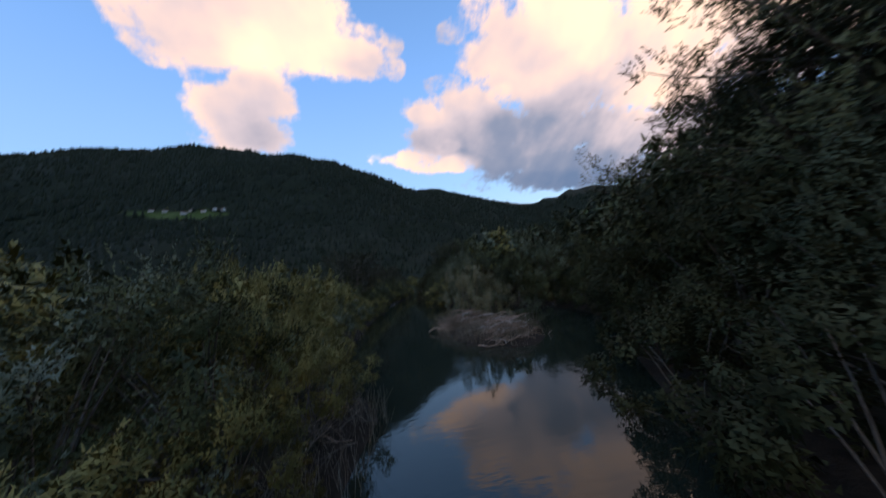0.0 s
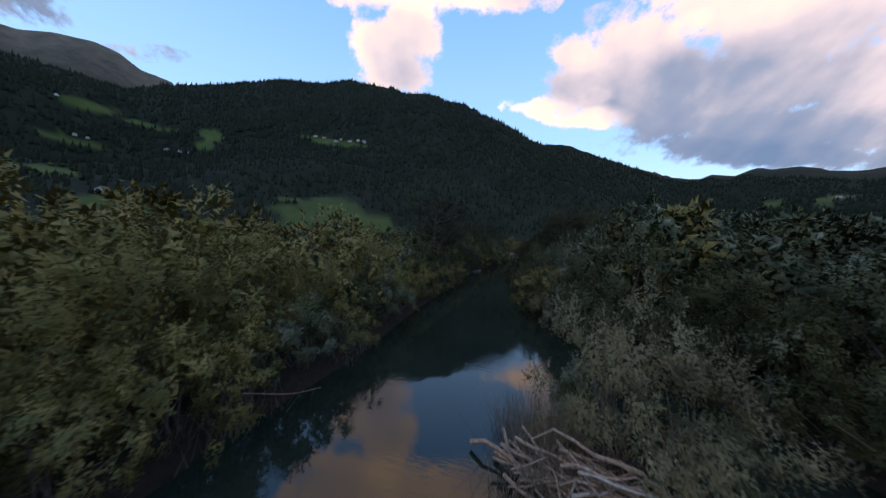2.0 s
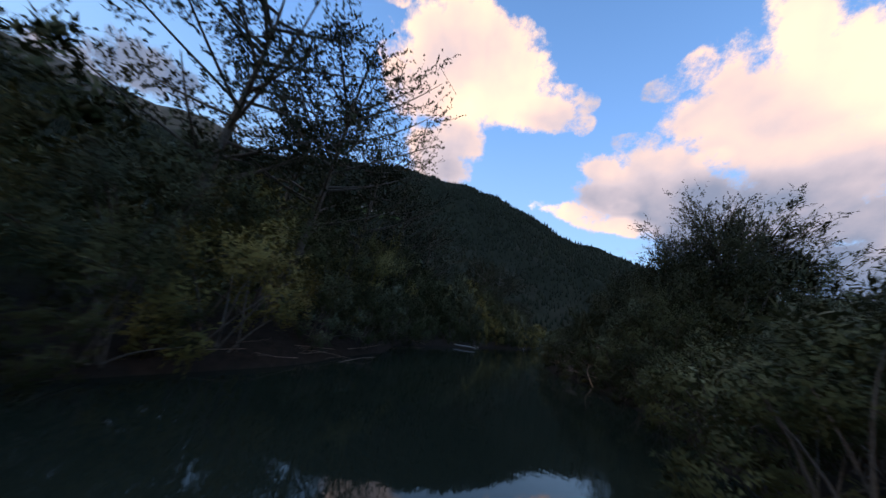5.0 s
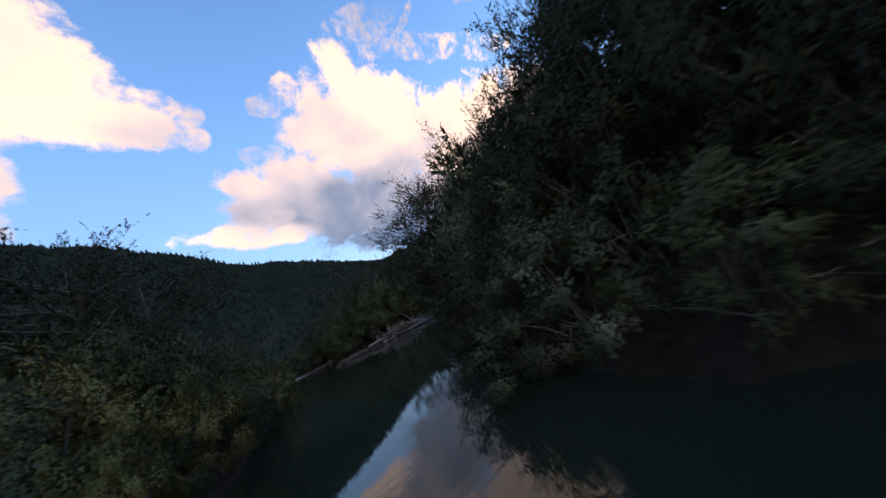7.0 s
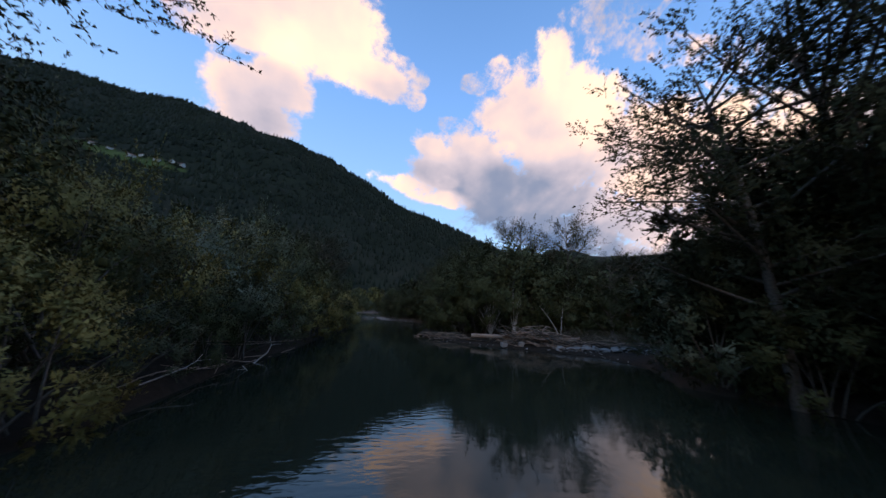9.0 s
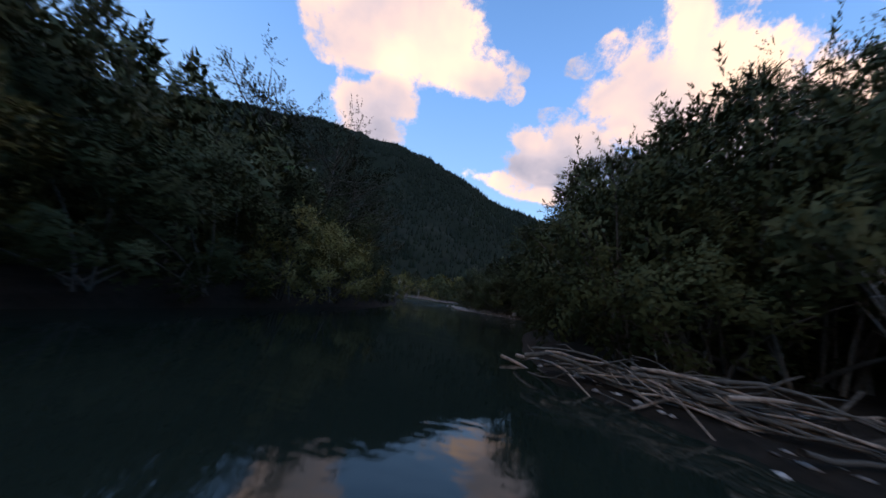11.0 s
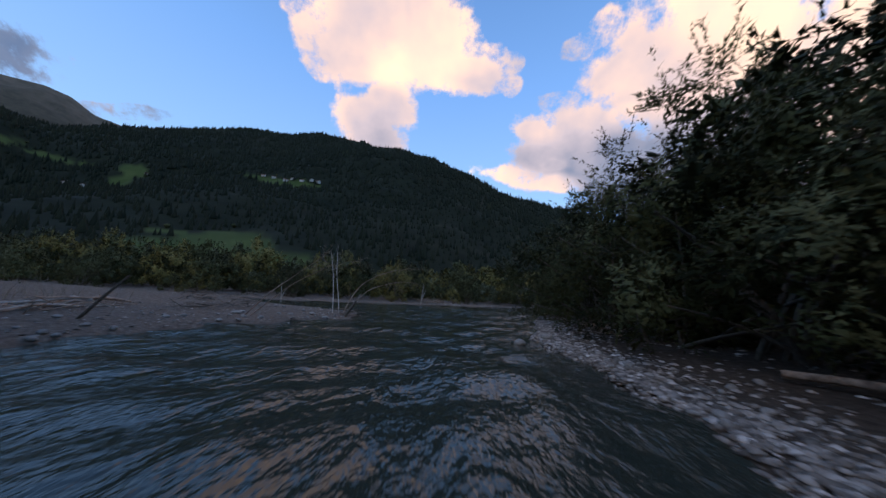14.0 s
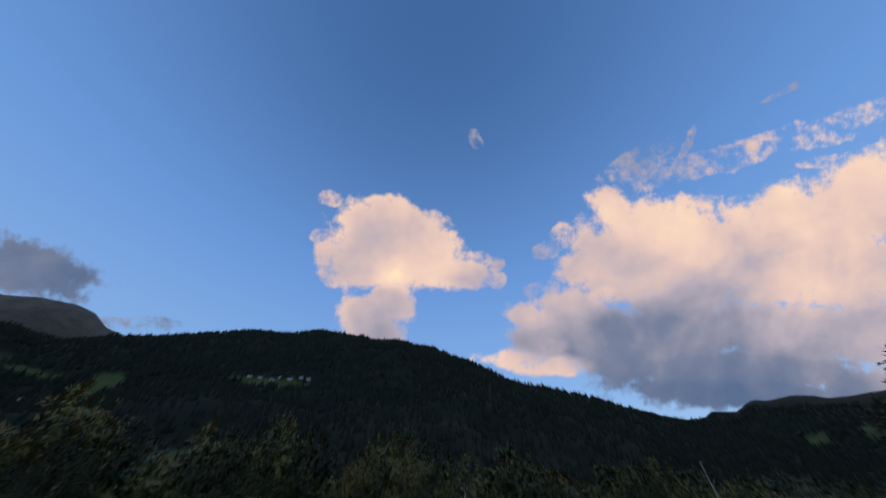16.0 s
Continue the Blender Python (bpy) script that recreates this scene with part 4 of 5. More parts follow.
for x, y, h in ((3.0, 167.6, 5.8), (5.4, 169.0, 7.4), (7.8, 172.4, 7.0), (1.6, 164.4, 4.2), (4.2, 165.2, 6.4)):
    set_shrub("willow", "near", int(rng.integers(3)), x, y, h, 0.9, rng.uniform(0, 6.28))
# scrub behind the gravel bar
for _ in range(60):
    x, y = rng.uniform(-60, -15), rng.uniform(128, 149)
    if y < 134 + (-15 - x) * 0.35:
        spots.append((x, y, rng.uniform(2.0, 4.5), 1.1, blend_kind(True, x, 30)))

# far shore of the wide river
x = -70.0
while x < 50:
    y = np.interp(x, FAR[:, 0], FAR[:, 1]) + 5 + rng.uniform(-1.2, 2.5)
    set_shrub(("willow", "willow", "dark", "yellow")[int(rng.integers(4))], "tall", int(rng.integers(2)), x, y, rng.uniform(1.0, 2.35) ** 2 * (0.7 if x < -22 else 1.0), 0.9, rng.uniform(0, 6.28))
    x += rng.uniform(1.8, 5.0)
for row, hgt in ((10, 4.6), (15, 5.5), (21, 6.2), (29, 7), (40, 7.5), (54, 8)):
    x = -85.0
    while x < 75:
        y = np.interp(x, FAR[:, 0], FAR[:, 1]) + row + rng.uniform(-2, 2)
        spots.append((x, y, hgt * rng.uniform(0.7, 1.3) * (0.75 if x < -22 else 1.0), 0.98 if row < 16 else 1.05, ("yellow", "willow", "willow", "silver")[int(rng.integers(4))]))
        x += 4.4 * rng.uniform(0.7, 1.3)
# taller round bushes between them
for _ in range(46):
    x = rng.uniform(-75, -14)
    spots.append((x, np.interp(x, FAR[:, 0], FAR[:, 1]) + rng.uniform(9, 24), rng.uniform(4.2, 7.4), 0.8, ("yellow", "willow", "dark")[int(rng.integers(3))]))
# scattered bushes on the valley floor
for _ in range(70):
    a, r = radians(rng.uniform(-75, -18)), rng.uniform(70, 118)
    spots.append((CX + r * math.sin(a), CY + r * math.cos(a), rng.uniform(2.5, 6.5), 0.8, "willow"))
thicket("willow_thicket", "dense willow thicket behind the river banks", spots, ("willow", "yellow", "silver", "dark"))

# trees that stand above the shrubs
UPPER_TREES = [
        ("alder", 0, 11.2, 7, 11.5), ("alder", 1, 13, 3, 13), ("willow", 0, 11, 3.5, 9.5), ("alder", 2, 14.5, 10.5, 10.5), ("willow", 1, 15, 15, 8.5), ("alder", 0, 17, 12, 10), ("willow", 1, 9.4, 5.2, 8),
        ("alder", 3, -11, 55, 11), ("alder", 3, -12.5, 60, 10.5), ("alder", 3, -11, 51.5, 10.5), ("alder", 3, -13, 65, 9.5), ("alder", 3, -12.5, 69.5, 8.8), ("alder", 3, -15, 57, 11.5)]
BEND_TREES = [
        ("alder", 0, 8.4, 69.2, 11.5), ("willow", 1, 9.8, 73.5, 11), ("alder", 1, 11, 81, 11), ("willow", 0, 13.5, 84, 10.5), ("willow", 0, 10.2, 71.4, 11.5),
        ("alder", 2, 15.5, 88, 11.5), ("alder", 0, 13.2, 92.4, 13.5), ("willow", 0, 17, 90, 14.5), ("willow", 1, 15.5, 94.0, 13.5)]
BAR_TREES = [
        ("alder", 2, -10.5, 86, 10), ("alder", 0, -10, 91.5, 10.5), ("willow", 1, -12.5, 88.5, 10.5),
        ("alder", 1, 27, 118, 9.0), ("alder", 0, 38, 102, 11.5), ("willow", 0, 24, 121, 10), ("alder", 2, 30, 116, 10)]
LOWER_TREES = [
        ("alder", 3, -8.8, 120.5, 9.5), ("alder", 3, -9.6, 125, 9.5), ("alder", 3, -9.4, 130.4, 9.0), ("alder", 1, -13, 132.5, 8.0), ("willow", 0, -13.4, 135.4, 7.8), ("alder", 1, -8.5, 115.5, 8),
        ("willow", 0, 9, 127, 11), ("willow", 1, 9.5, 122, 10.5), ("alder", 0, 11, 133, 11), ("willow", 1, 10, 136, 10.5), ("alder", 2, 8, 142, 8.5), ("willow", 1, 7.4, 147.5, 7.5), ("alder", 1, 6, 153, 7.5), ("willow", 0, 4.4, 159, 7.5), ("alder", 0, 6.5, 156, 8), ("willow", 1, -15.4, 137, 7), ("alder", 2, -17.5, 139.5, 6.5), ("alder", 2, 9.8, 139, 9.5), ("willow", 0, 8.4, 137.4, 9.8)]
for kind, v, x, y, h in UPPER_TREES + BEND_TREES + BAR_TREES + LOWER_TREES:
    set_tree(kind, v, x, y, h, rng.uniform(0, 6.28))
set_tree("alder", 1, 11.2, 93.4, 12.6, 0.0, 0.9, -0.12)
for kind, v, x, y, h in (("alder", 0, 17, 112.7, 11.6), ("alder", 2, 13.6, 116.4, 12.2), ("alder", 1, 20.6, 111.4, 8.0), ("alder", 0, 23.8, 112.4, 8.8), ("alder", 2, 15.4, 114.6, 9.6)):
    set_tree(kind, v, x, y, h, rng.uniform(0, 6.28), 0.62)


# ---------------------------------------------------------------- driftwood
def stick_mesh(name, seed, mat, forks=2):
    """A bent dead branch one metre long with a fork or two."""
    r = np.random.default_rng(seed)
    q = np.linspace(0, 1, 7)
    main = np.stack([q, 0.16 * np.sin(3.4 * q + seed) * q + 0.03 * np.sin(9 * q + seed), 0.10 * np.sin(4.2 * q + 2 * seed) * q], -1)
    bits = [tube(main, 0.015, 0.005, 6)]
    for _ in range(forks):
        i = int(r.integers(2, 6))
        e = main[i] + np.array([r.uniform(0.1, 0.25), r.uniform(-0.16, 0.16), r.uniform(-0.05, 0.14)])
        m = (main[i] + e) / 2 + r.normal(size=3) * 0.02
        bits.append(tube(np.array([main[i], m, e]), 0.006, 0.002, 5))
    return np_mesh(name, *gather(bits), mat, True)


BRANCHES = [stick_mesh("branch", 3 + i, MAT_DRIFT if i != 4 else MAT_PALE, i % 3) for i in range(6)]
DARK_BRANCHES = [stick_mesh("dark_branch", 13 + i, MAT_BARK, 2 + i % 2) for i in range(3)]


def lay(parent, name, me, at, length, yaw, pitch=0.0, thick=1.0, roll=0.0):
    ob = part(name, me, parent)
    ob.matrix_local = Matrix.LocRotScale(Vector(at), Euler((roll, -pitch, yaw)), Vector((length, length * thick, length * thick)))
    return ob


def driftwood_heap(label, at, count, ax, ay, high, yaw, yaw_spread, size, thick=1.3, woods=None, group="driftwood heaps"):
    """A heap of branches: each its own part, crossing one another, highest in the middle."""
    z = float(ground_z(np.array(at[0]), np.array(at[1])))
    heap = tagged(new("driftwood_heap"), label, "driftwood", group)
    heap.location = (at[0], at[1], z)
    c, s = math.cos(yaw), math.sin(yaw)
    for i in range(count):
        u, w = rng.normal() * 0.45, rng.normal() * 0.45
        lx, ly = u * ax, w * ay
        ln = size * rng.uniform(0.45, 1.3)
        a = yaw + rng.normal() * yaw_spread + (math.pi if rng.uniform() < 0.5 else 0)
        zz = 0.04 + high * max(0.0, 1 - u * u - w * w) * rng.uniform(0.05, 1.0)
        gx, gy = lx * c - ly * s, lx * s + ly * c
        gz = float(ground_z(np.array(at[0] + gx), np.array(at[1] + gy))) - z
        lay(heap, "branch", (woods or BRANCHES)[int(rng.integers(len(woods or BRANCHES)))], (gx - 0.5 * ln * math.cos(a), gy - 0.5 * ln * math.sin(a), max(gz, -0.25) + zz), ln, a, rng.normal() * 0.09, thick * rng.uniform(0.55, 1.3), rng.uniform(0, 6.28))
    return heap


driftwood_heap("long heap of bleached driftwood branches on the islet", (2.9, 20.5), 80, 1.8, 0.6, 0.9, math.atan2(-2.7, 5.3), 0.38, 2.1, 1.7)
driftwood_heap("tangled heap of broken driftwood at the tip of the islet", (4.2, 15.8), 110, 1.3, 1.3, 0.75, 1.9, 1.1, 1.3, 1.7)
driftwood_heap("loose driftwood lying across the islet", (4.2, 18.2), 45, 1.3, 1.4, 0.35, 1.4, 0.9, 1.4)
driftwood_heap("driftwood washed against the muddy bank", (-9.3, 61.6), 26, 2.0, 0.6, 0.2, 1.1, 0.4, 1.7, 0.45, BRANCHES[:3])
driftwood_heap("driftwood washed against the muddy bank", (-7.2, 53.5), 14, 3.0, 0.4, 0.12, 1.5, 0.3, 1.4, 0.4, BRANCHES[:3])
driftwood_heap("roots and branches caught under the bank", (0.6, 67.0), 36, 2.4, 0.7, 0.7, 2.0, 0.8, 1.9, 0.8, DARK_BRANCHES + BRANCHES[1:3])
driftwood_heap("roots and branches caught under the bank", (0.2, 73.5), 24, 2.4, 0.7, 0.5, 1.2, 0.8, 1.8, 0.8, DARK_BRANCHES + BRANCHES[1:3])
driftwood_heap("long driftwood drift lined up along the stone bar", (9.8, 106.0), 130, 2.9, 0.75, 1.1, math.atan2(4.0, -9.0), 0.45, 2.1, 1.5, DARK_BRANCHES + BRANCHES[:4])
driftwood_heap("thin driftwood line at the tip of the stone bar", (4.0, 109.2), 60, 2.4, 0.45, 0.35, math.atan2(4.0, -5.5), 0.35, 1.7, 1.2, DARK_BRANCHES + BRANCHES[:2])
driftwood_heap("scattered driftwood over the stone bar", (15.5, 105.5), 50, 3.2, 1.0, 0.3, 2.9, 0.5, 1.8, 0.9, DARK_BRANCHES + BRANCHES[:3])
driftwood_heap("bare brush hanging into the water", (-2.8, 8.5), 34, 2.2, 0.6, 0.5, 1.5, 0.7, 1.5, 0.7, DARK_BRANCHES + BRANCHES[:2])
driftwood_heap("bare brush hanging into the water", (-5.0, 14.2), 22, 1.6, 0.5, 0.4, 1.2, 0.7, 1.5)
driftwood_heap("driftwood caught along the shaded bank", (-5.4, 97.5), 12, 3.2, 0.3, 0.12, 1.5, 0.2, 2.2, 0.7)
driftwood_heap("driftwood along the gravel shore", (0.6, 151.4), 46, 3.0, 0.8, 0.14, 1.3, 0.25, 2.0, 0.7)
driftwood_heap("driftwood along the gravel shore", (3.2, 138.9), 30, 1.8, 0.5, 0.2, 0.2, 0.4, 1.6, 0.7)
driftwood_heap("old driftwood half buried in the gravel bar", (-15.5, 143.5), 34, 3.0, 0.8, 0.25, 1.9, 0.4, 2.4)
driftwood_heap("reddish root wad stranded on the gravel bar", (-14.8, 147.9), 34, 0.7, 0.6, 0.6, 0.5, 1.4, 0.9, 1.2, DARK_BRANCHES + BRANCHES[:3])
driftwood_heap("low brush caught on the gravel bar", (-14.0, 149.0), 24, 0.8, 0.5, 0.35, 0.7, 1.2, 0.8, 0.9, DARK_BRANCHES)
driftwood_heap("grey brush stranded behind the gravel bar", (-18.0, 153.2), 26, 1.4, 0.5, 0.5, 0.4, 1.0, 1.1, 1.0, DARK_BRANCHES + BRANCHES[:2])
driftwood_heap("driftwood stranded on the far shore", (-12.5, 178), 26, 2.4, 0.7, 0.5, 0.3, 0.5, 2.2)


def log(name, label, a, b, r0, r1, mat, bend=0.05):
    """A single bare trunk from a to b."""
    a, b = np.array(a, float), np.array(b, float)
    q = np.linspace(0, 1, 9)[:, None]
    side = np.cross(b - a, (0.2, 0.3, 0.9))
    pathp = (b - a) * q + side * bend * np.sin(np.pi * q) + 0.01 * np.linalg.norm(b - a) * np.sin(9 * q) * np.array([0.3, 0.2, 0.5])
    v, f = tube(pathp, r0, r1, 8)
    v += np.random.default_rng(int(abs(a[1]) * 10)).normal(size=v.shape) * r1 * 0.12
    ob = tagged(new(name, np_mesh(name, v, f, mat, True)), label, "driftwood")
    ob.location = a
    return ob


log("drift_log", "pale stripped log lying at the waterline", (-9.4, 66.0, 0.22), (-6.7, 69.6, 0.14), 0.06, 0.035, MAT_PALE)
log("drift_log", "pale stripped log slanting from the bank", (-8.8, 70.6, 0.35), (-7.1, 72.6, 0.05), 0.05, 0.03, MAT_PALE)
log("drift_log", "thin bare branch reaching out over the water", (-6.6, 20.4, 0.8), (-5.6, 22.6, 0.1), 0.02, 0.008, MAT_DRIFT, 0.1)
log("drift_log", "weathered trunk lying along the gravel shore", (0.6, 144.0, 0.30), (3.0, 141.2, 0.36), 0.06, 0.04, MAT_DRIFT, 0.02)
log("drift_log", "weathered trunk lying on the stone bar", (5.6, 107.9, 0.5), (12.6, 106.0, 0.55), 0.17, 0.09, MAT_DRIFT, 0.03)
log("drift_log", "grey trunk with splintered end on the bar", (10.4, 106.2, 0.4), (14.2, 107.6, 0.6), 0.13, 0.06, MAT_PALE, 0.05)
log("drift_log", "dark stake leaning out of the gravel bar", (-13.4, 143.8, 0.0), (-12.6, 144.2, 1.25), 0.045, 0.025, MAT_BARK, 0.02)
log("drift_log", "white stripped stick on the driftwood heap", (3.6, 19.6, 0.95), (4.5, 19.3, 0.9), 0.04, 0.02, MAT_PALE, 0.02)
# dense tall willows where the river bends
for x, y, h in ((11.6, 137.6, 9), (9.6, 138.8, 7.6), (13, 134, 11), (14, 91, 11), (16, 93.6, 12), (13.6, 88.4, 10), (17, 97, 9), (13.4, 94.6, 9.5), (6.4, 64.6, 9.6), (5.0, 68.4, 9.6), (6.8, 71.4, 11), (10.4, 5.5, 8.4), (12.2, 8.8, 9.4), (12.6, 3.6, 11), (14.6, 7.6, 11), (9.0, 122.5, 10.5), (9.2, 126, 11.5), (9.6, 130, 11.5), (9.8, 134, 11), (7.8, 124.6, 8.2), (12, 128, 12.5), (8.4, 132, 9), (2.4, 68.6, 7.0), (4.6, 71.6, 8.6), (5.6, 75.0, 8.6), (6.6, 68.0, 9.4), (7.2, 78.2, 8.6), (8.2, 73.0, 11.5), (3.8, 65.4, 7.0), (2.6, 73.4, 6.2), (8.6, 69.6, 11.5), (10.5, 76, 11)):
    set_shrub("willow" if y > 118 else "dark", "fine", int(rng.integers(2)), x, y, h, 0.62, rng.uniform(0, 6.28))
for dx, ln in ((0.0, 2.2), (-0.5, 1.6)):
    log("bare_branch", "thin bare branch hanging low over the dark water", (-6.6 + dx, 97.4 + dx * 2, 0.75), (-4.4 + 0.3 * dx, 99.0 + ln, 0.5), 0.014, 0.005, MAT_DRIFT, 0.06)
for dz, dy in ((0.0, 0.0), (0.5, 0.9), (1.2, -0.6), (0.8, 2.0)):
    log("bare_branch", "bare grey branch leaning out of the tall bank shrubs", (2.4, 66 + dy, 1.2 + dz), (-0.9, 68.0 + dy * 1.4, 1.1 + dz * 0.8), 0.018, 0.005, MAT_DRIFT, 0.12)


# ---------------------------------------------------------------- bare dead stems
def bare_tree(label, at, stems):
    """Dead bleached stems from one root; each stem is a part."""
    z = float(ground_z(np.array(at[0]), np.array(at[1]))) - 0.05
    ob = tagged(new("dead_tree"), label, "dead tree", "dead bleached trees")
    ob.location = (at[0], at[1], z)
    for sx, sy, h, r0 in stems:
        q = np.linspace(0, 1, 8)[:, None]
        path = np.concatenate([sx * q ** 1.3, sy * q ** 1.3, h * q], 1) + 0.03 * h * np.sin(6 * q + sx) * np.array([0.4, 0.3, 0.0])
        bits = [tube(path, r0, r0 * 0.35, 6)]
        for i in range(4, 8):
            e = path[i] + rng.normal(size=3) * np.array([0.07, 0.07, 0.03]) * h + np.array([0, 0, 0.10 * h])
            bits.append(tube(np.array([path[i], (path[i] + e) / 2 + rng.normal(size=3) * 0.02 * h, e]), r0 * 0.3, r0 * 0.08, 4))
        part("stem", np_mesh("dead_stem", *gather(bits), MAT_PALE, True), ob)
    return ob


bare_tree("fan of pale bare willow rods behind the driftwood", (8.0, 110.2), tuple((rng.normal() * 0.7, rng.normal() * 0.5, rng.uniform(1.5, 2.7), 0.030) for _ in range(18)))
bare_tree("thin pale trunks in the shade of the willows", (9.6, 109.2), ((0.0, 0.2, 3.9, 0.05), (0.5, 0.2, 3.0, 0.04), (0.75, 0.3, 2.9, 0.045), (-0.3, 0.4, 2.6, 0.035)))
bare_tree("pale leaning trunks beside the bank willows", (13.4, 108.6), ((-1.6, 0.4, 2.6, 0.05), (0.6, 0.5, 2.4, 0.04)))
bare_tree("pale dead stem on the far shore", (-13.5, 175.5), ((0.3, 0.1, 2.4, 0.07), (0.6, 0.1, 1.8, 0.05)))
bare_tree("small pale dead stem on the far shore", (-24.5, 163.6), ((0.6, 0.1, 1.3, 0.04), (-0.2, 0.1, 1.6, 0.04)))
bare_tree("small pale dead stem on the far shore", (-19, 168.5), ((0.4, 0.1, 1.2, 0.035),))
bare_tree("tall bare pole beyond the far shore", (6.5, 196), ((0.1, 0.1, 6.0, 0.09),))

# dead willow at the tip of the gravel bar: two leaning bleached trunks and long rods that arch over the water
def bent(points, n=16):
    """A smooth path through a few points."""
    pts = [np.array(q_, float) for q_ in points]
    pts = [2 * pts[0] - pts[1]] + pts + [2 * pts[-1] - pts[-2]]
    out = []
    for a_, b_, c_, d_ in zip(pts, pts[1:], pts[2:], pts[3:]):
        for u in np.linspace(0, 1, n, endpoint=False):
            out.append(0.5 * (2 * b_ + (c_ - a_) * u + (2 * a_ - 5 * b_ + 4 * c_ - d_) * u ** 2 + (3 * b_ - a_ - 3 * c_ + d_) * u ** 3))
    return np.array(out + [pts[-2]])


def dead_limb(parent, name, points, r0, r1, mat, twigs, reach, droop, first=0.45):
    """A tapered bare limb with forked twigs along its outer part."""
    path = bent(points)
    path += np.cumsum(rng.normal(size=path.shape) * 0.006, 0) * np.linspace(0, 1, len(path))[:, None]
    bits = [tube(path, r0, r1, 7)]
    ahead = path[-1] - path[len(path) // 2]
    ahead /= np.linalg.norm(ahead)
    for _ in range(twigs):
        w = rng.uniform(first, 1.0)
        a_ = path[int(w * (len(path) - 1))]
        e_ = a_ + (0.8 * ahead + 0.55 * rng.normal(size=3) + np.array([0, 0, -droop])) * reach * rng.uniform(0.4, 1.2)
        m_ = (a_ + e_) / 2 + np.array([0, 0, 0.08 * reach])
        bits.append(tube(np.array([a_, m_, e_]), max(0.3 * r1, 0.004), 0.0015, 4))
        for _ in range(4):
            f_ = m_ + (e_ - m_) * rng.uniform(0, 1)
            g_ = f_ + rng.normal(size=3) * 0.22 * reach + np.array([0, 0, -0.25 * droop * reach])
            bits.append(tube(np.array([f_, (f_ + g_) / 2, g_]), 0.0025, 0.001, 3))
    return part(name, np_mesh(name, *gather(bits), mat, True), parent)


dead_willow = tagged(new("dead_tree"), "dead willow with bleached leaning trunks and long arching rods", "dead tree", "dead bleached trees")
dead_willow.location = (-10.9, 151.2, 0.1)
dead_limb(dead_willow, "trunk", [(-0.35, 0.1, -0.1), (-0.7, 0.5, 0.9), (-1.3, 1.2, 2.0), (-2.3, 2.3, 3.3)], 0.026, 0.008, MAT_PALE, 16, 0.5, -0.4, 0.55)
dead_limb(dead_willow, "trunk", [(0.05, 0.0, -0.1), (-0.35, 0.4, 0.9), (-0.9, 0.95, 1.85), (-1.6, 1.9, 3.2)], 0.023, 0.007, MAT_PALE, 16, 0.5, -0.4, 0.55)
dead_limb(dead_willow, "trunk", [(0.5, -0.3, -0.1), (0.7, -0.28, 0.25), (0.95, -0.2, 0.62)], 0.09, 0.05, MAT_BARK, 5, 0.4, 0.0)
dead_limb(dead_willow, "rod", [(0.3, -0.1, 0.1), (0.45, 0.35, 0.85), (0.75, 0.68, 1.45), (1.43, 0.70, 1.86), (2.21, 0.73, 2.14), (2.83, 0.71, 2.26), (3.57, 0.83, 2.36)], 0.026, 0.007, MAT_DRIFT, 16, 0.45, 0.35)
dead_limb(dead_willow, "rod", [(0.3, 0.2, 0.1), (0.9, 0.9, 1.1), (1.7, 1.7, 1.55), (2.3, 2.2, 1.7), (2.8, 2.6, 1.62)], 0.020, 0.006, MAT_DRIFT, 14, 0.45, 0.4)
dead_limb(dead_willow, "rod", [(-1.3, 1.6, 2.4), (-0.9, 1.9, 2.7), (-0.4, 2.2, 2.8)], 0.012, 0.004, MAT_DRIFT, 10, 0.4, 0.2)
reach_willow = tagged(new("dead_tree"), "fallen willow whose long thin rods reach over the gravel bar", "dead tree", "dead bleached trees")
reach_willow.location = (-12.4, 147.4, 0.1)
dead_limb(reach_willow, "rod", [(0.0, 0.0, -0.1), (1.1, 0.1, 1.0), (1.6, 0.2, 1.45), (3.6, -0.6, 2.4)], 0.024, 0.007, MAT_DRIFT, 8, 0.4, 0.2, 0.8)
dead_limb(reach_willow, "rod", [(0.1, 0.15, -0.1), (1.15, 0.3, 0.85), (1.75, 0.4, 1.3), (3.3, 0.0, 1.9)], 0.020, 0.006, MAT_DRIFT, 8, 0.4, 0.2, 0.8)


# ---------------------------------------------------------------- stones
# willow fallen out of the dark bank at the bend, its bare rods low over the water
bend_willow = tagged(new("dead_tree"), "fallen willow with thin bare rods low over dark water", "dead tree", "dead bleached trees")
bend_willow.location = (0.55, 65.1, 0.2)
for i, (dx, dy, z0, z1, r0) in enumerate(((-1.85, 1.45, 0.34, 0.62, 0.017), (-1.55, 1.05, 0.40, 0.36, 0.014), (-2.0, 1.9, 0.42, 0.82, 0.013), (-1.3, 0.7, 0.30, 0.20, 0.013), (-1.75, 1.6, 0.75, 1.55, 0.012), (-1.5, 1.3, 0.85, 1.85, 0.011), (-1.1, 0.5, 0.25, 0.05, 0.016))):
    dead_limb(bend_willow, "rod", [(0.1 * math.sin(i), 0.1 * math.cos(2 * i), z0 * 0.6), (0.3 * dx, 0.22 * dy, z0), (0.65 * dx, 0.6 * dy, 0.5 * (z0 + z1) + 0.06 * math.sin(3 * i)), (dx, dy, z1)], r0 * 0.8, 0.004, MAT_DRIFT if i in (0, 3) else MAT_BARK, 6, 0.35, 0.3, 0.5)
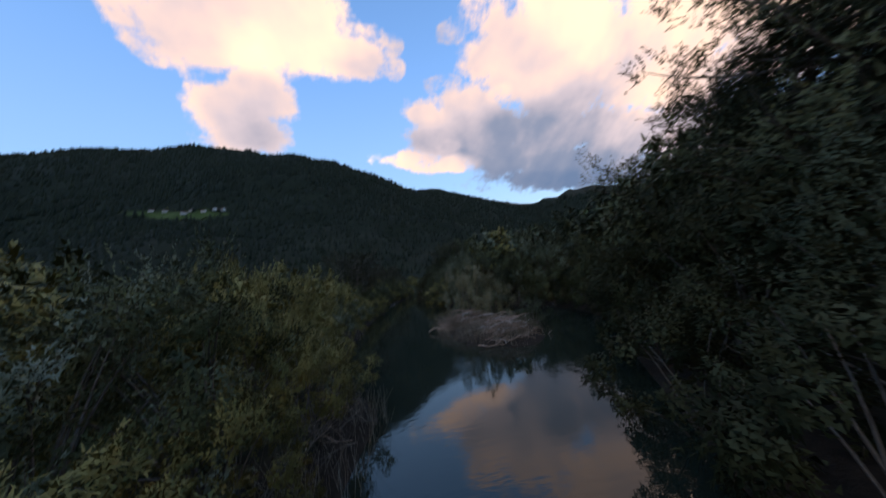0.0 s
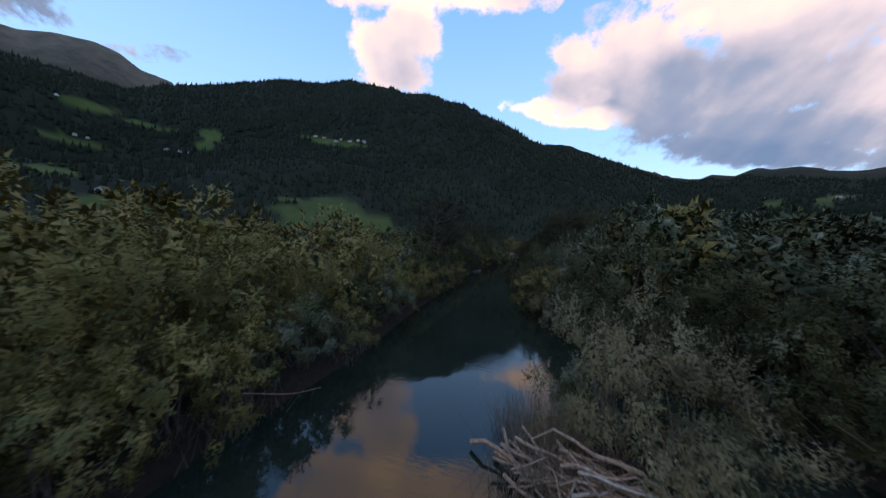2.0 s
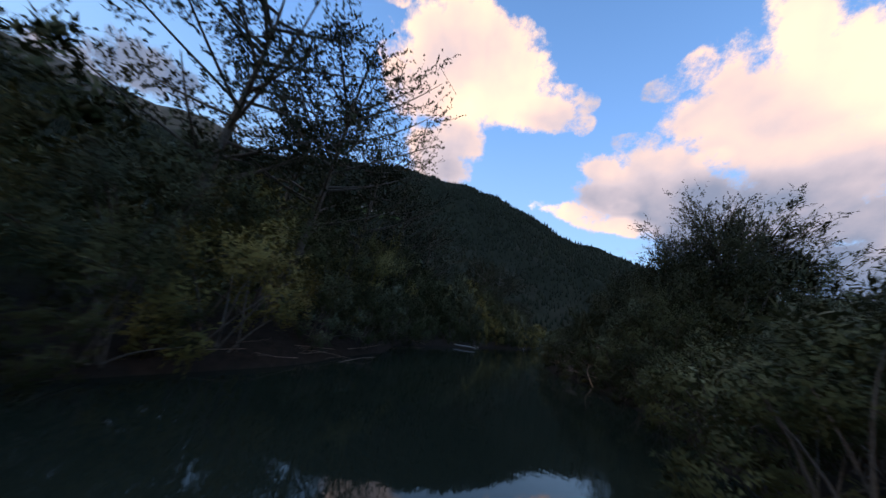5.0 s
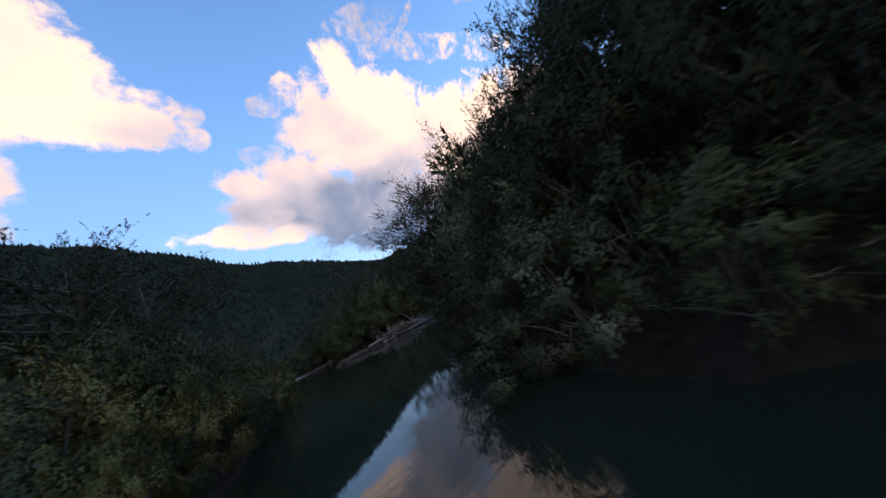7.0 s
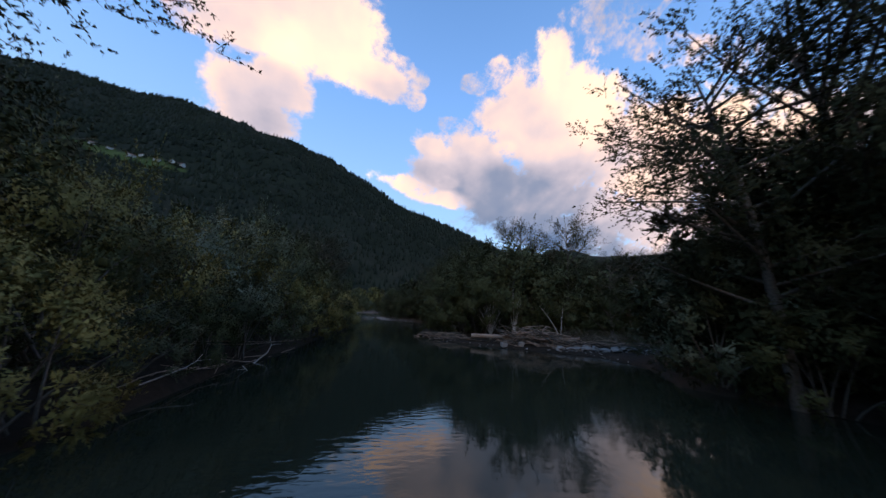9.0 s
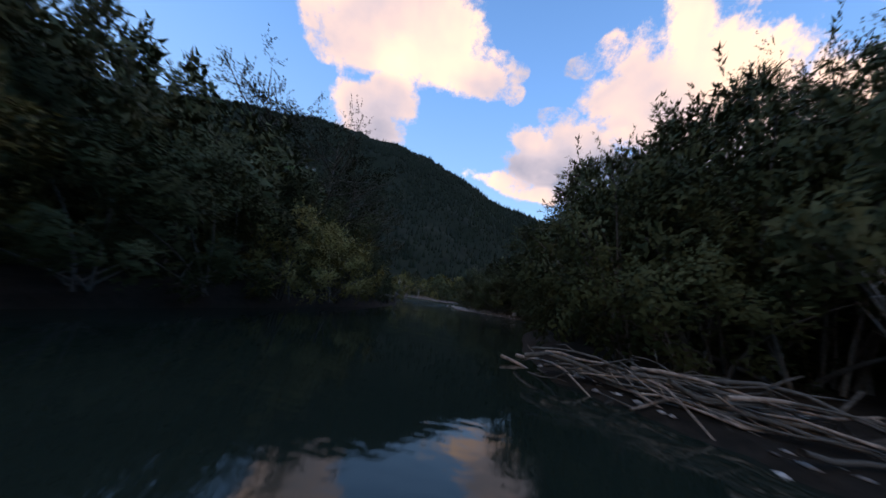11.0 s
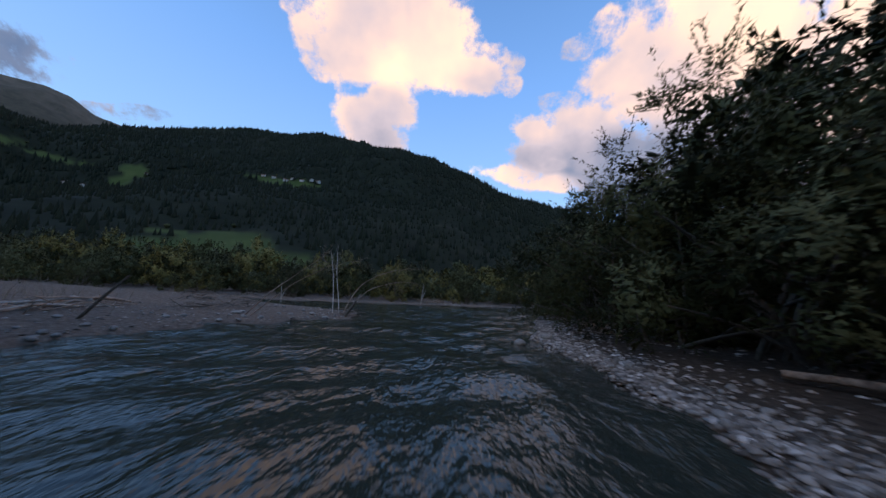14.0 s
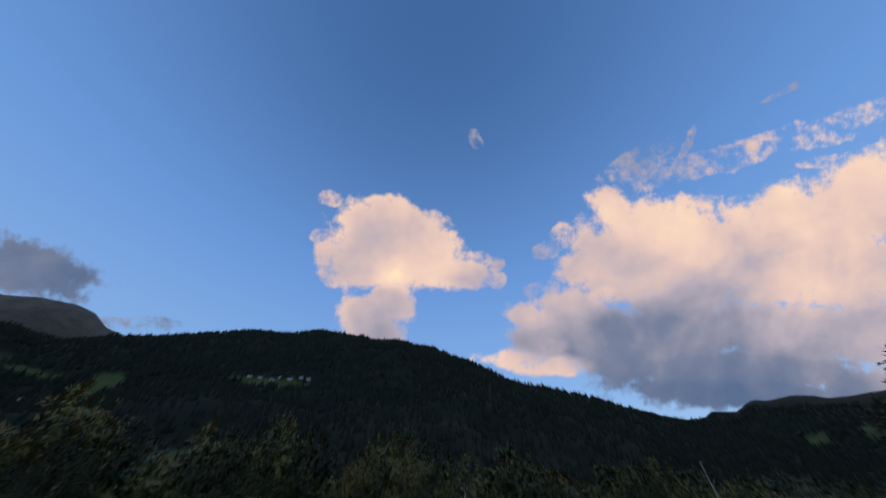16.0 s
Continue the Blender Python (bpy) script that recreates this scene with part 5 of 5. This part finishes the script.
dead_limb(bend_willow, "trunk", [(0.25, -0.1, -0.3), (0.02, -0.02, 0.15), (-0.12, 0.1, 0.5), (0.0, 0.15, 0.95)], 0.055, 0.022, MAT_DRIFT, 3, 0.3, 0.2)


def stone_mesh(name, seed, flat=0.6, edgy=False):
    """A river stone; edgy: a broken block with worn corners."""
    bm = bmesh.new()
    if edgy:
        bmesh.ops.create_cube(bm, size=0.8)
        bmesh.ops.bevel(bm, geom=bm.edges[:], offset=0.07, segments=2, affect="EDGES")
        for v in bm.verts:
            v.co.x *= 1 + 0.3 * v.co.z
            v.co.y *= 1 - 0.4 * v.co.z
    else:
        bmesh.ops.create_icosphere(bm, subdivisions=2, radius=0.5)
    for v in bm.verts:
        v.co *= 1 + noise.noise(v.co * 1.7 + Vector((seed, 0, 0))) * 0.42 + noise.noise(v.co * 4 + Vector((0, seed, 0))) * 0.16
        v.co.z *= flat
    me = bpy.data.meshes.new(name)
    bm.to_mesh(me)
    bm.free()
    me.polygons.foreach_set("use_smooth", [not edgy] * len(me.polygons))
    me.materials.append(MAT_STONE)
    return me


STONES = [stone_mesh("stone", 1.7 * i + 0.3, 0.5 + 0.07 * i) for i in range(4)]
BLOCK = stone_mesh("block", 9.1, 0.85, True)


def set_stone(x, y, size, label="pale rounded river stone on the gravel", me=None, name="river_stone", sink=0.12):
    ob = tagged(new(name, me or STONES[int(rng.integers(4))]), label, "stone", "river stones")
    ob.location = (x, y, max(float(ground_z(np.array(x), np.array(y))), -0.05) + size * (0.28 - sink))
    ob.rotation_euler = (rng.normal() * 0.12, rng.normal() * 0.12, rng.uniform(0, 6.28))
    ob.scale = (size, size * rng.uniform(0.7, 1.0), size * rng.uniform(0.75, 1.0))
    return ob


set_stone(-2.95, 147.1, 0.36, "large white boulder at the water's edge", STONES[3], "boulder")
set_stone(-2.1, 147.9, 0.40, "large pale boulder on the gravel shore", STONES[2], "boulder")
set_stone(5.5, 138.9, 0.55, "angular white rock standing at the water", BLOCK, "boulder", -0.1)
set_stone(7.2, 105.6, 0.5, "angular pale rock below the driftwood", BLOCK, "boulder", 0.0)
set_stone(8.5, 105.6, 0.42, "angular pale rock below the driftwood", BLOCK, "boulder", 0.05)
for x, y in ((-11.2, 149.4), (-10.4, 149.0), (-10.0, 149.8), (-11.6, 148.5), (-12.9, 147.6), (-9.7, 150.6), (-10.7, 150.4), (-12.1, 149.3)):
    set_stone(x - 0.4, y + 0.3, rng.uniform(0.06, 0.15))
for _ in range(60):
    q = rng.uniform(0, 1)
    set_stone(9.5 + 7.5 * q + rng.normal() * 0.3, 104.5 - 1.4 * q + rng.normal() * 0.4, rng.uniform(0.06, 0.2))
for i in range(22):
    q = i / 21
    slab = set_stone(10.4 + 5.2 * q + rng.normal() * 0.12, 104.75 - 0.9 * q + rng.normal() * 0.16, rng.uniform(0.34, 0.72), "flat grey slab of river rock at the water's edge", BLOCK if i % 4 == 0 else STONES[i % 3], "river_slab")
    slab.scale.z *= rng.uniform(0.5, 0.75)
for x, y, w in ((-12.9, 147.7, 0.34), (-13.1, 148.1, 0.3), (-10.8, 148.0, 0.24), (-11.2, 149.7, 0.3), (-10.3, 149.2, 0.26), (-11.7, 149.0, 0.22)):
    slab = set_stone(x, y, w, "flat pale stone lying on the gravel bar", STONES[int(rng.integers(3))], "river_slab")
    slab.scale.z *= 0.6
for _ in range(70):
    y = rng.uniform(137.6, 156)
    d = abs(rng.normal()) * 1.0
    set_stone(np.interp(y, RIGHT[:, 0], RIGHT[:, 1]) + 0.1 + d, y, rng.uniform(0.05, 0.19))
for _ in range(70):
    y = rng.uniform(134, 154)
    d = abs(rng.normal()) * 1.6
    set_stone(np.interp(y, LEFT[:, 0], LEFT[:, 1]) - 0.05 - d, y, rng.uniform(0.06, 0.22))

# pebbles on the bars, past counting
cube = np.array([(x, y, z) for x in (-1, 1) for y in (-1, 1) for z in (-1, 1)], float) * 0.5
oct_v = np.array([(1, 0, 0), (0, 1, 0), (-1, 0, 0), (0, -1, 0), (0.1, 0, 0.36), (0, 0, -0.4)], float)
oct_f = np.array([(0, 1, 4), (1, 2, 4), (2, 3, 4), (3, 0, 4), (1, 0, 5), (2, 1, 5), (3, 2, 5), (0, 3, 5)])
n = 20000
px_, py_ = rng.uniform(-24, 16, n), rng.uniform(101, 160, n)
d = shore(px_, py_)
ok = (d > -0.25) & (d < np.where(py_ < 118, 0.7, 7)) & ~((px_ < -4) & (py_ < 131)) & ~((px_ > 0) & (py_ > 112) & (py_ < 136))
far_n = 2500
fx_ = rng.uniform(-40, 14, far_n)
fy_ = np.interp(fx_, FAR[:, 0], FAR[:, 1]) + rng.uniform(-0.3, 4, far_n)
px_, py_ = np.concatenate([px_[ok], fx_]), np.concatenate([py_[ok], fy_])
sx_y = rng.uniform(136.5, 157, 9000)
sx_ = np.interp(sx_y, RIGHT[:, 0], RIGHT[:, 1]) + np.abs(rng.normal(size=9000)) * 0.75 - 0.25
px_, py_ = np.concatenate([px_, sx_]), np.concatenate([py_, sx_y])
sz = rng.uniform(0.025, 0.10, len(px_)) * np.where(px_ < -6, 0.75, 1.0)
gz = ground_z(px_, py_)
a = rng.uniform(0, 6.28, len(px_))
jit = rng.uniform(0.6, 1.25, (len(px_), 6, 3))
pv = oct_v[None] * jit * sz[:, None, None]
pv = np.stack([pv[..., 0] * np.cos(a)[:, None] - pv[..., 1] * np.sin(a)[:, None], pv[..., 0] * np.sin(a)[:, None] + pv[..., 1] * np.cos(a)[:, None], pv[..., 2]], -1)
pv += np.stack([px_, py_, gz], -1)[:, None]
pf = (oct_f[None] + np.arange(len(px_))[:, None, None] * 6).reshape(-1, 3)
MAT_PEBBLE, kk, b = material("pebbles")
geo = kk.n.new("ShaderNodeNewGeometry")
kk.put(b.inputs["Base Color"], kk.ramp(geo.outputs["Random Per Island"], [(0.0, (0.07, 0.056, 0.044)), (0.5, (0.20, 0.165, 0.138)), (0.9, (0.40, 0.345, 0.30)), (1.0, (0.6, 0.54, 0.49))]))
b.inputs["Roughness"].default_value = 0.8
tagged(new("pebbles", np_mesh("pebbles", pv.reshape(-1, 3), pf, MAT_PEBBLE)), "grey and tan pebbles strewn over the bars", "pebbles", kind="stuff")

# ---------------------------------------------------------------- islet growth
set_shrub("pale", "fine", 1, 3.5, 21.5, 5.1, 0.58, 0.4)
set_shrub("pale", "fine", 0, 4.8, 21.0, 3.9, 0.7, 2.0)
set_shrub("silver", "near", 1, 2.9, 23.2, 2.3, 0.7, 1.2)
set_shrub("silver", "near", 2, 5.3, 21.2, 2.4, 0.7, 4.2)
set_shrub("willow", "near", 0, 3.2, 24.6, 2.0, 0.8, 3.0)
set_shrub("silver", "fine", 0, 6.3, 17.0, 1.95, 0.85, 1.0)
set_shrub("willow", "near", 1, 6.6, 18.4, 1.3, 0.8, 2.0)

MAT_REED, kk, b = material("dry_reed")
geo = kk.n.new("ShaderNodeNewGeometry")
kk.put(b.inputs["Base Color"], kk.ramp(geo.outputs["Random Per Island"], [(0.0, (0.08, 0.06, 0.04)), (0.6, (0.19, 0.15, 0.10)), (1.0, (0.33, 0.28, 0.20))]))
b.inputs["Roughness"].default_value = 0.8


def reeds(label, spots_, n, spread, tall):
    base = np.array(spots_)[rng.integers(len(spots_), size=n)] + rng.normal(size=(n, 2)) * spread
    keep_ = shore(base[:, 0], base[:, 1]) > -0.4
    base = base[keep_]
    z = np.maximum(ground_z(base[:, 0], base[:, 1]), -0.1)
    a = np.stack([base[:, 0], base[:, 1], z], -1)
    h = rng.uniform(0.4, 1.1, len(a)) * tall
    e = a + np.stack([rng.normal(size=len(a)) * 0.3 * h, rng.normal(size=len(a)) * 0.3 * h, h], -1)
    tagged(new("dry_reeds", np_mesh("dry_reeds", *sticks(a, e, 0.006), MAT_REED)), label, "reeds", kind="stuff")


reeds("dry brown reeds and twigs on the islet", [(2.4, 17.5), (3.4, 16.4), (4.6, 17.6), (3.2, 19.2), (5.2, 18.8), (4.2, 15.0), (1.8, 20.4), (4.6, 15.8), (5.2, 16.8)], 3600, 0.6, 0.6)
reeds("tall dry reeds beside the islet willow", [(1.7, 21.6), (2.2, 22.6), (1.3, 22.8), (2.2, 20.8)], 900, 0.45, 1.3)
driftwood_heap("dark brush tangled round the dead stems", (-10.4, 151.5), 22, 0.5, 0.4, 0.35, 0.8, 0.9, 0.9, 1.0, DARK_BRANCHES + BRANCHES[:2])
reeds("dry brown reeds and twigs along the bank", [(-2.6, 3), (-2.4, 6), (-2.3, 9), (-4.2, 12.6), (-6, 16), (-6.4, 20), (-6.4, 26)], 1600, 0.8, 0.9)
reeds("dry brown stalks behind the stone bar", [(17, 107), (20, 106), (14, 108), (23, 105)], 1200, 1.2, 1.0)
reeds("dry brown stalks on the gravel bar", [(-16, 140), (-19, 144), (-22, 140), (-14, 137)], 700, 1.6, 0.8)


# ---------------------------------------------------------------- farmhouses on the meadows
def house(bearing, lift, size, turn):
    col_ = int(round((bearing + 180) / 0.5))
    row_ = int(np.argmax(E_[:, col_] >= lift))
    x, y, z = X[row_, col_], Y[row_, col_], H[row_, col_]
    ob = tagged(new("farmhouse"), "small white farmhouse with a brown gable roof on a meadow", "house", "farmhouses")
    ob.matrix_basis = pose(x, y, z - 1.5, 0, 0, turn)
    w, l, h = 5 * size, 7 * size, 6.5 * size
    v = np.array([(-w, -l, 0), (w, -l, 0), (w, l, 0), (-w, l, 0), (-w, -l, h), (w, -l, h), (w, l, h), (-w, l, h), (0, -l, h + 3.2 * size), (0, l, h + 3.2 * size)], float)
    me = bpy.data.meshes.new("house_wall")
    me.from_pydata(v.tolist(), [], [(0, 1, 5, 8, 4), (1, 2, 6, 5), (2, 3, 7, 9, 6), (3, 0, 4, 7), (3, 2, 1, 0)])
    me.materials.append(MAT_PLASTER)
    part("wall", me, ob)
    e, q = 1.0 * size, 3.2 * size
    for sgn in (-1, 1):
        rv = [(sgn * (w + e), -l - e, h - 0.6 * size), (sgn * (w + e), l + e, h - 0.6 * size), (0, l + e, h + q + 0.3), (0, -l - e, h + q + 0.3)]
        rv += [(a_, b_, c_ + 0.35) for a_, b_, c_ in rv]
        me = bpy.data.meshes.new("house_roof")
        me.from_pydata(rv, [], [(0, 1, 2, 3), (7, 6, 5, 4), (0, 4, 5, 1), (1, 5, 6, 2), (2, 6, 7, 3), (3, 7, 4, 0)])
        me.materials.append(MAT_ROOF)
        part("roof", me, ob)


for bearing, lift, size in ((-34.7, 18.1, 1.1), (-35.6, 17.9, 0.9), (-37, 17.8, 0.8), (-38.4, 17.6, 0.8), (-39.4, 17.3, 0.9), (-41.5, 17.2, 0.8), (-43, 17.1, 0.8), (-61.7, 10.4, 0.8), (-60.7, 10.5, 0.7), (-62.8, 10.6, 0.8),
                            (-71.1, 9.5, 0.9), (-69.8, 9.8, 0.7), (-72.5, 3.4, 0.9), (-56.5, 13.8, 0.8), (-72, 13.9, 0.8), (33.5, 8.0, 1.0), (39.5, 8.1, 1.0)):
    house(bearing, lift, size, rng.uniform(0, 180))
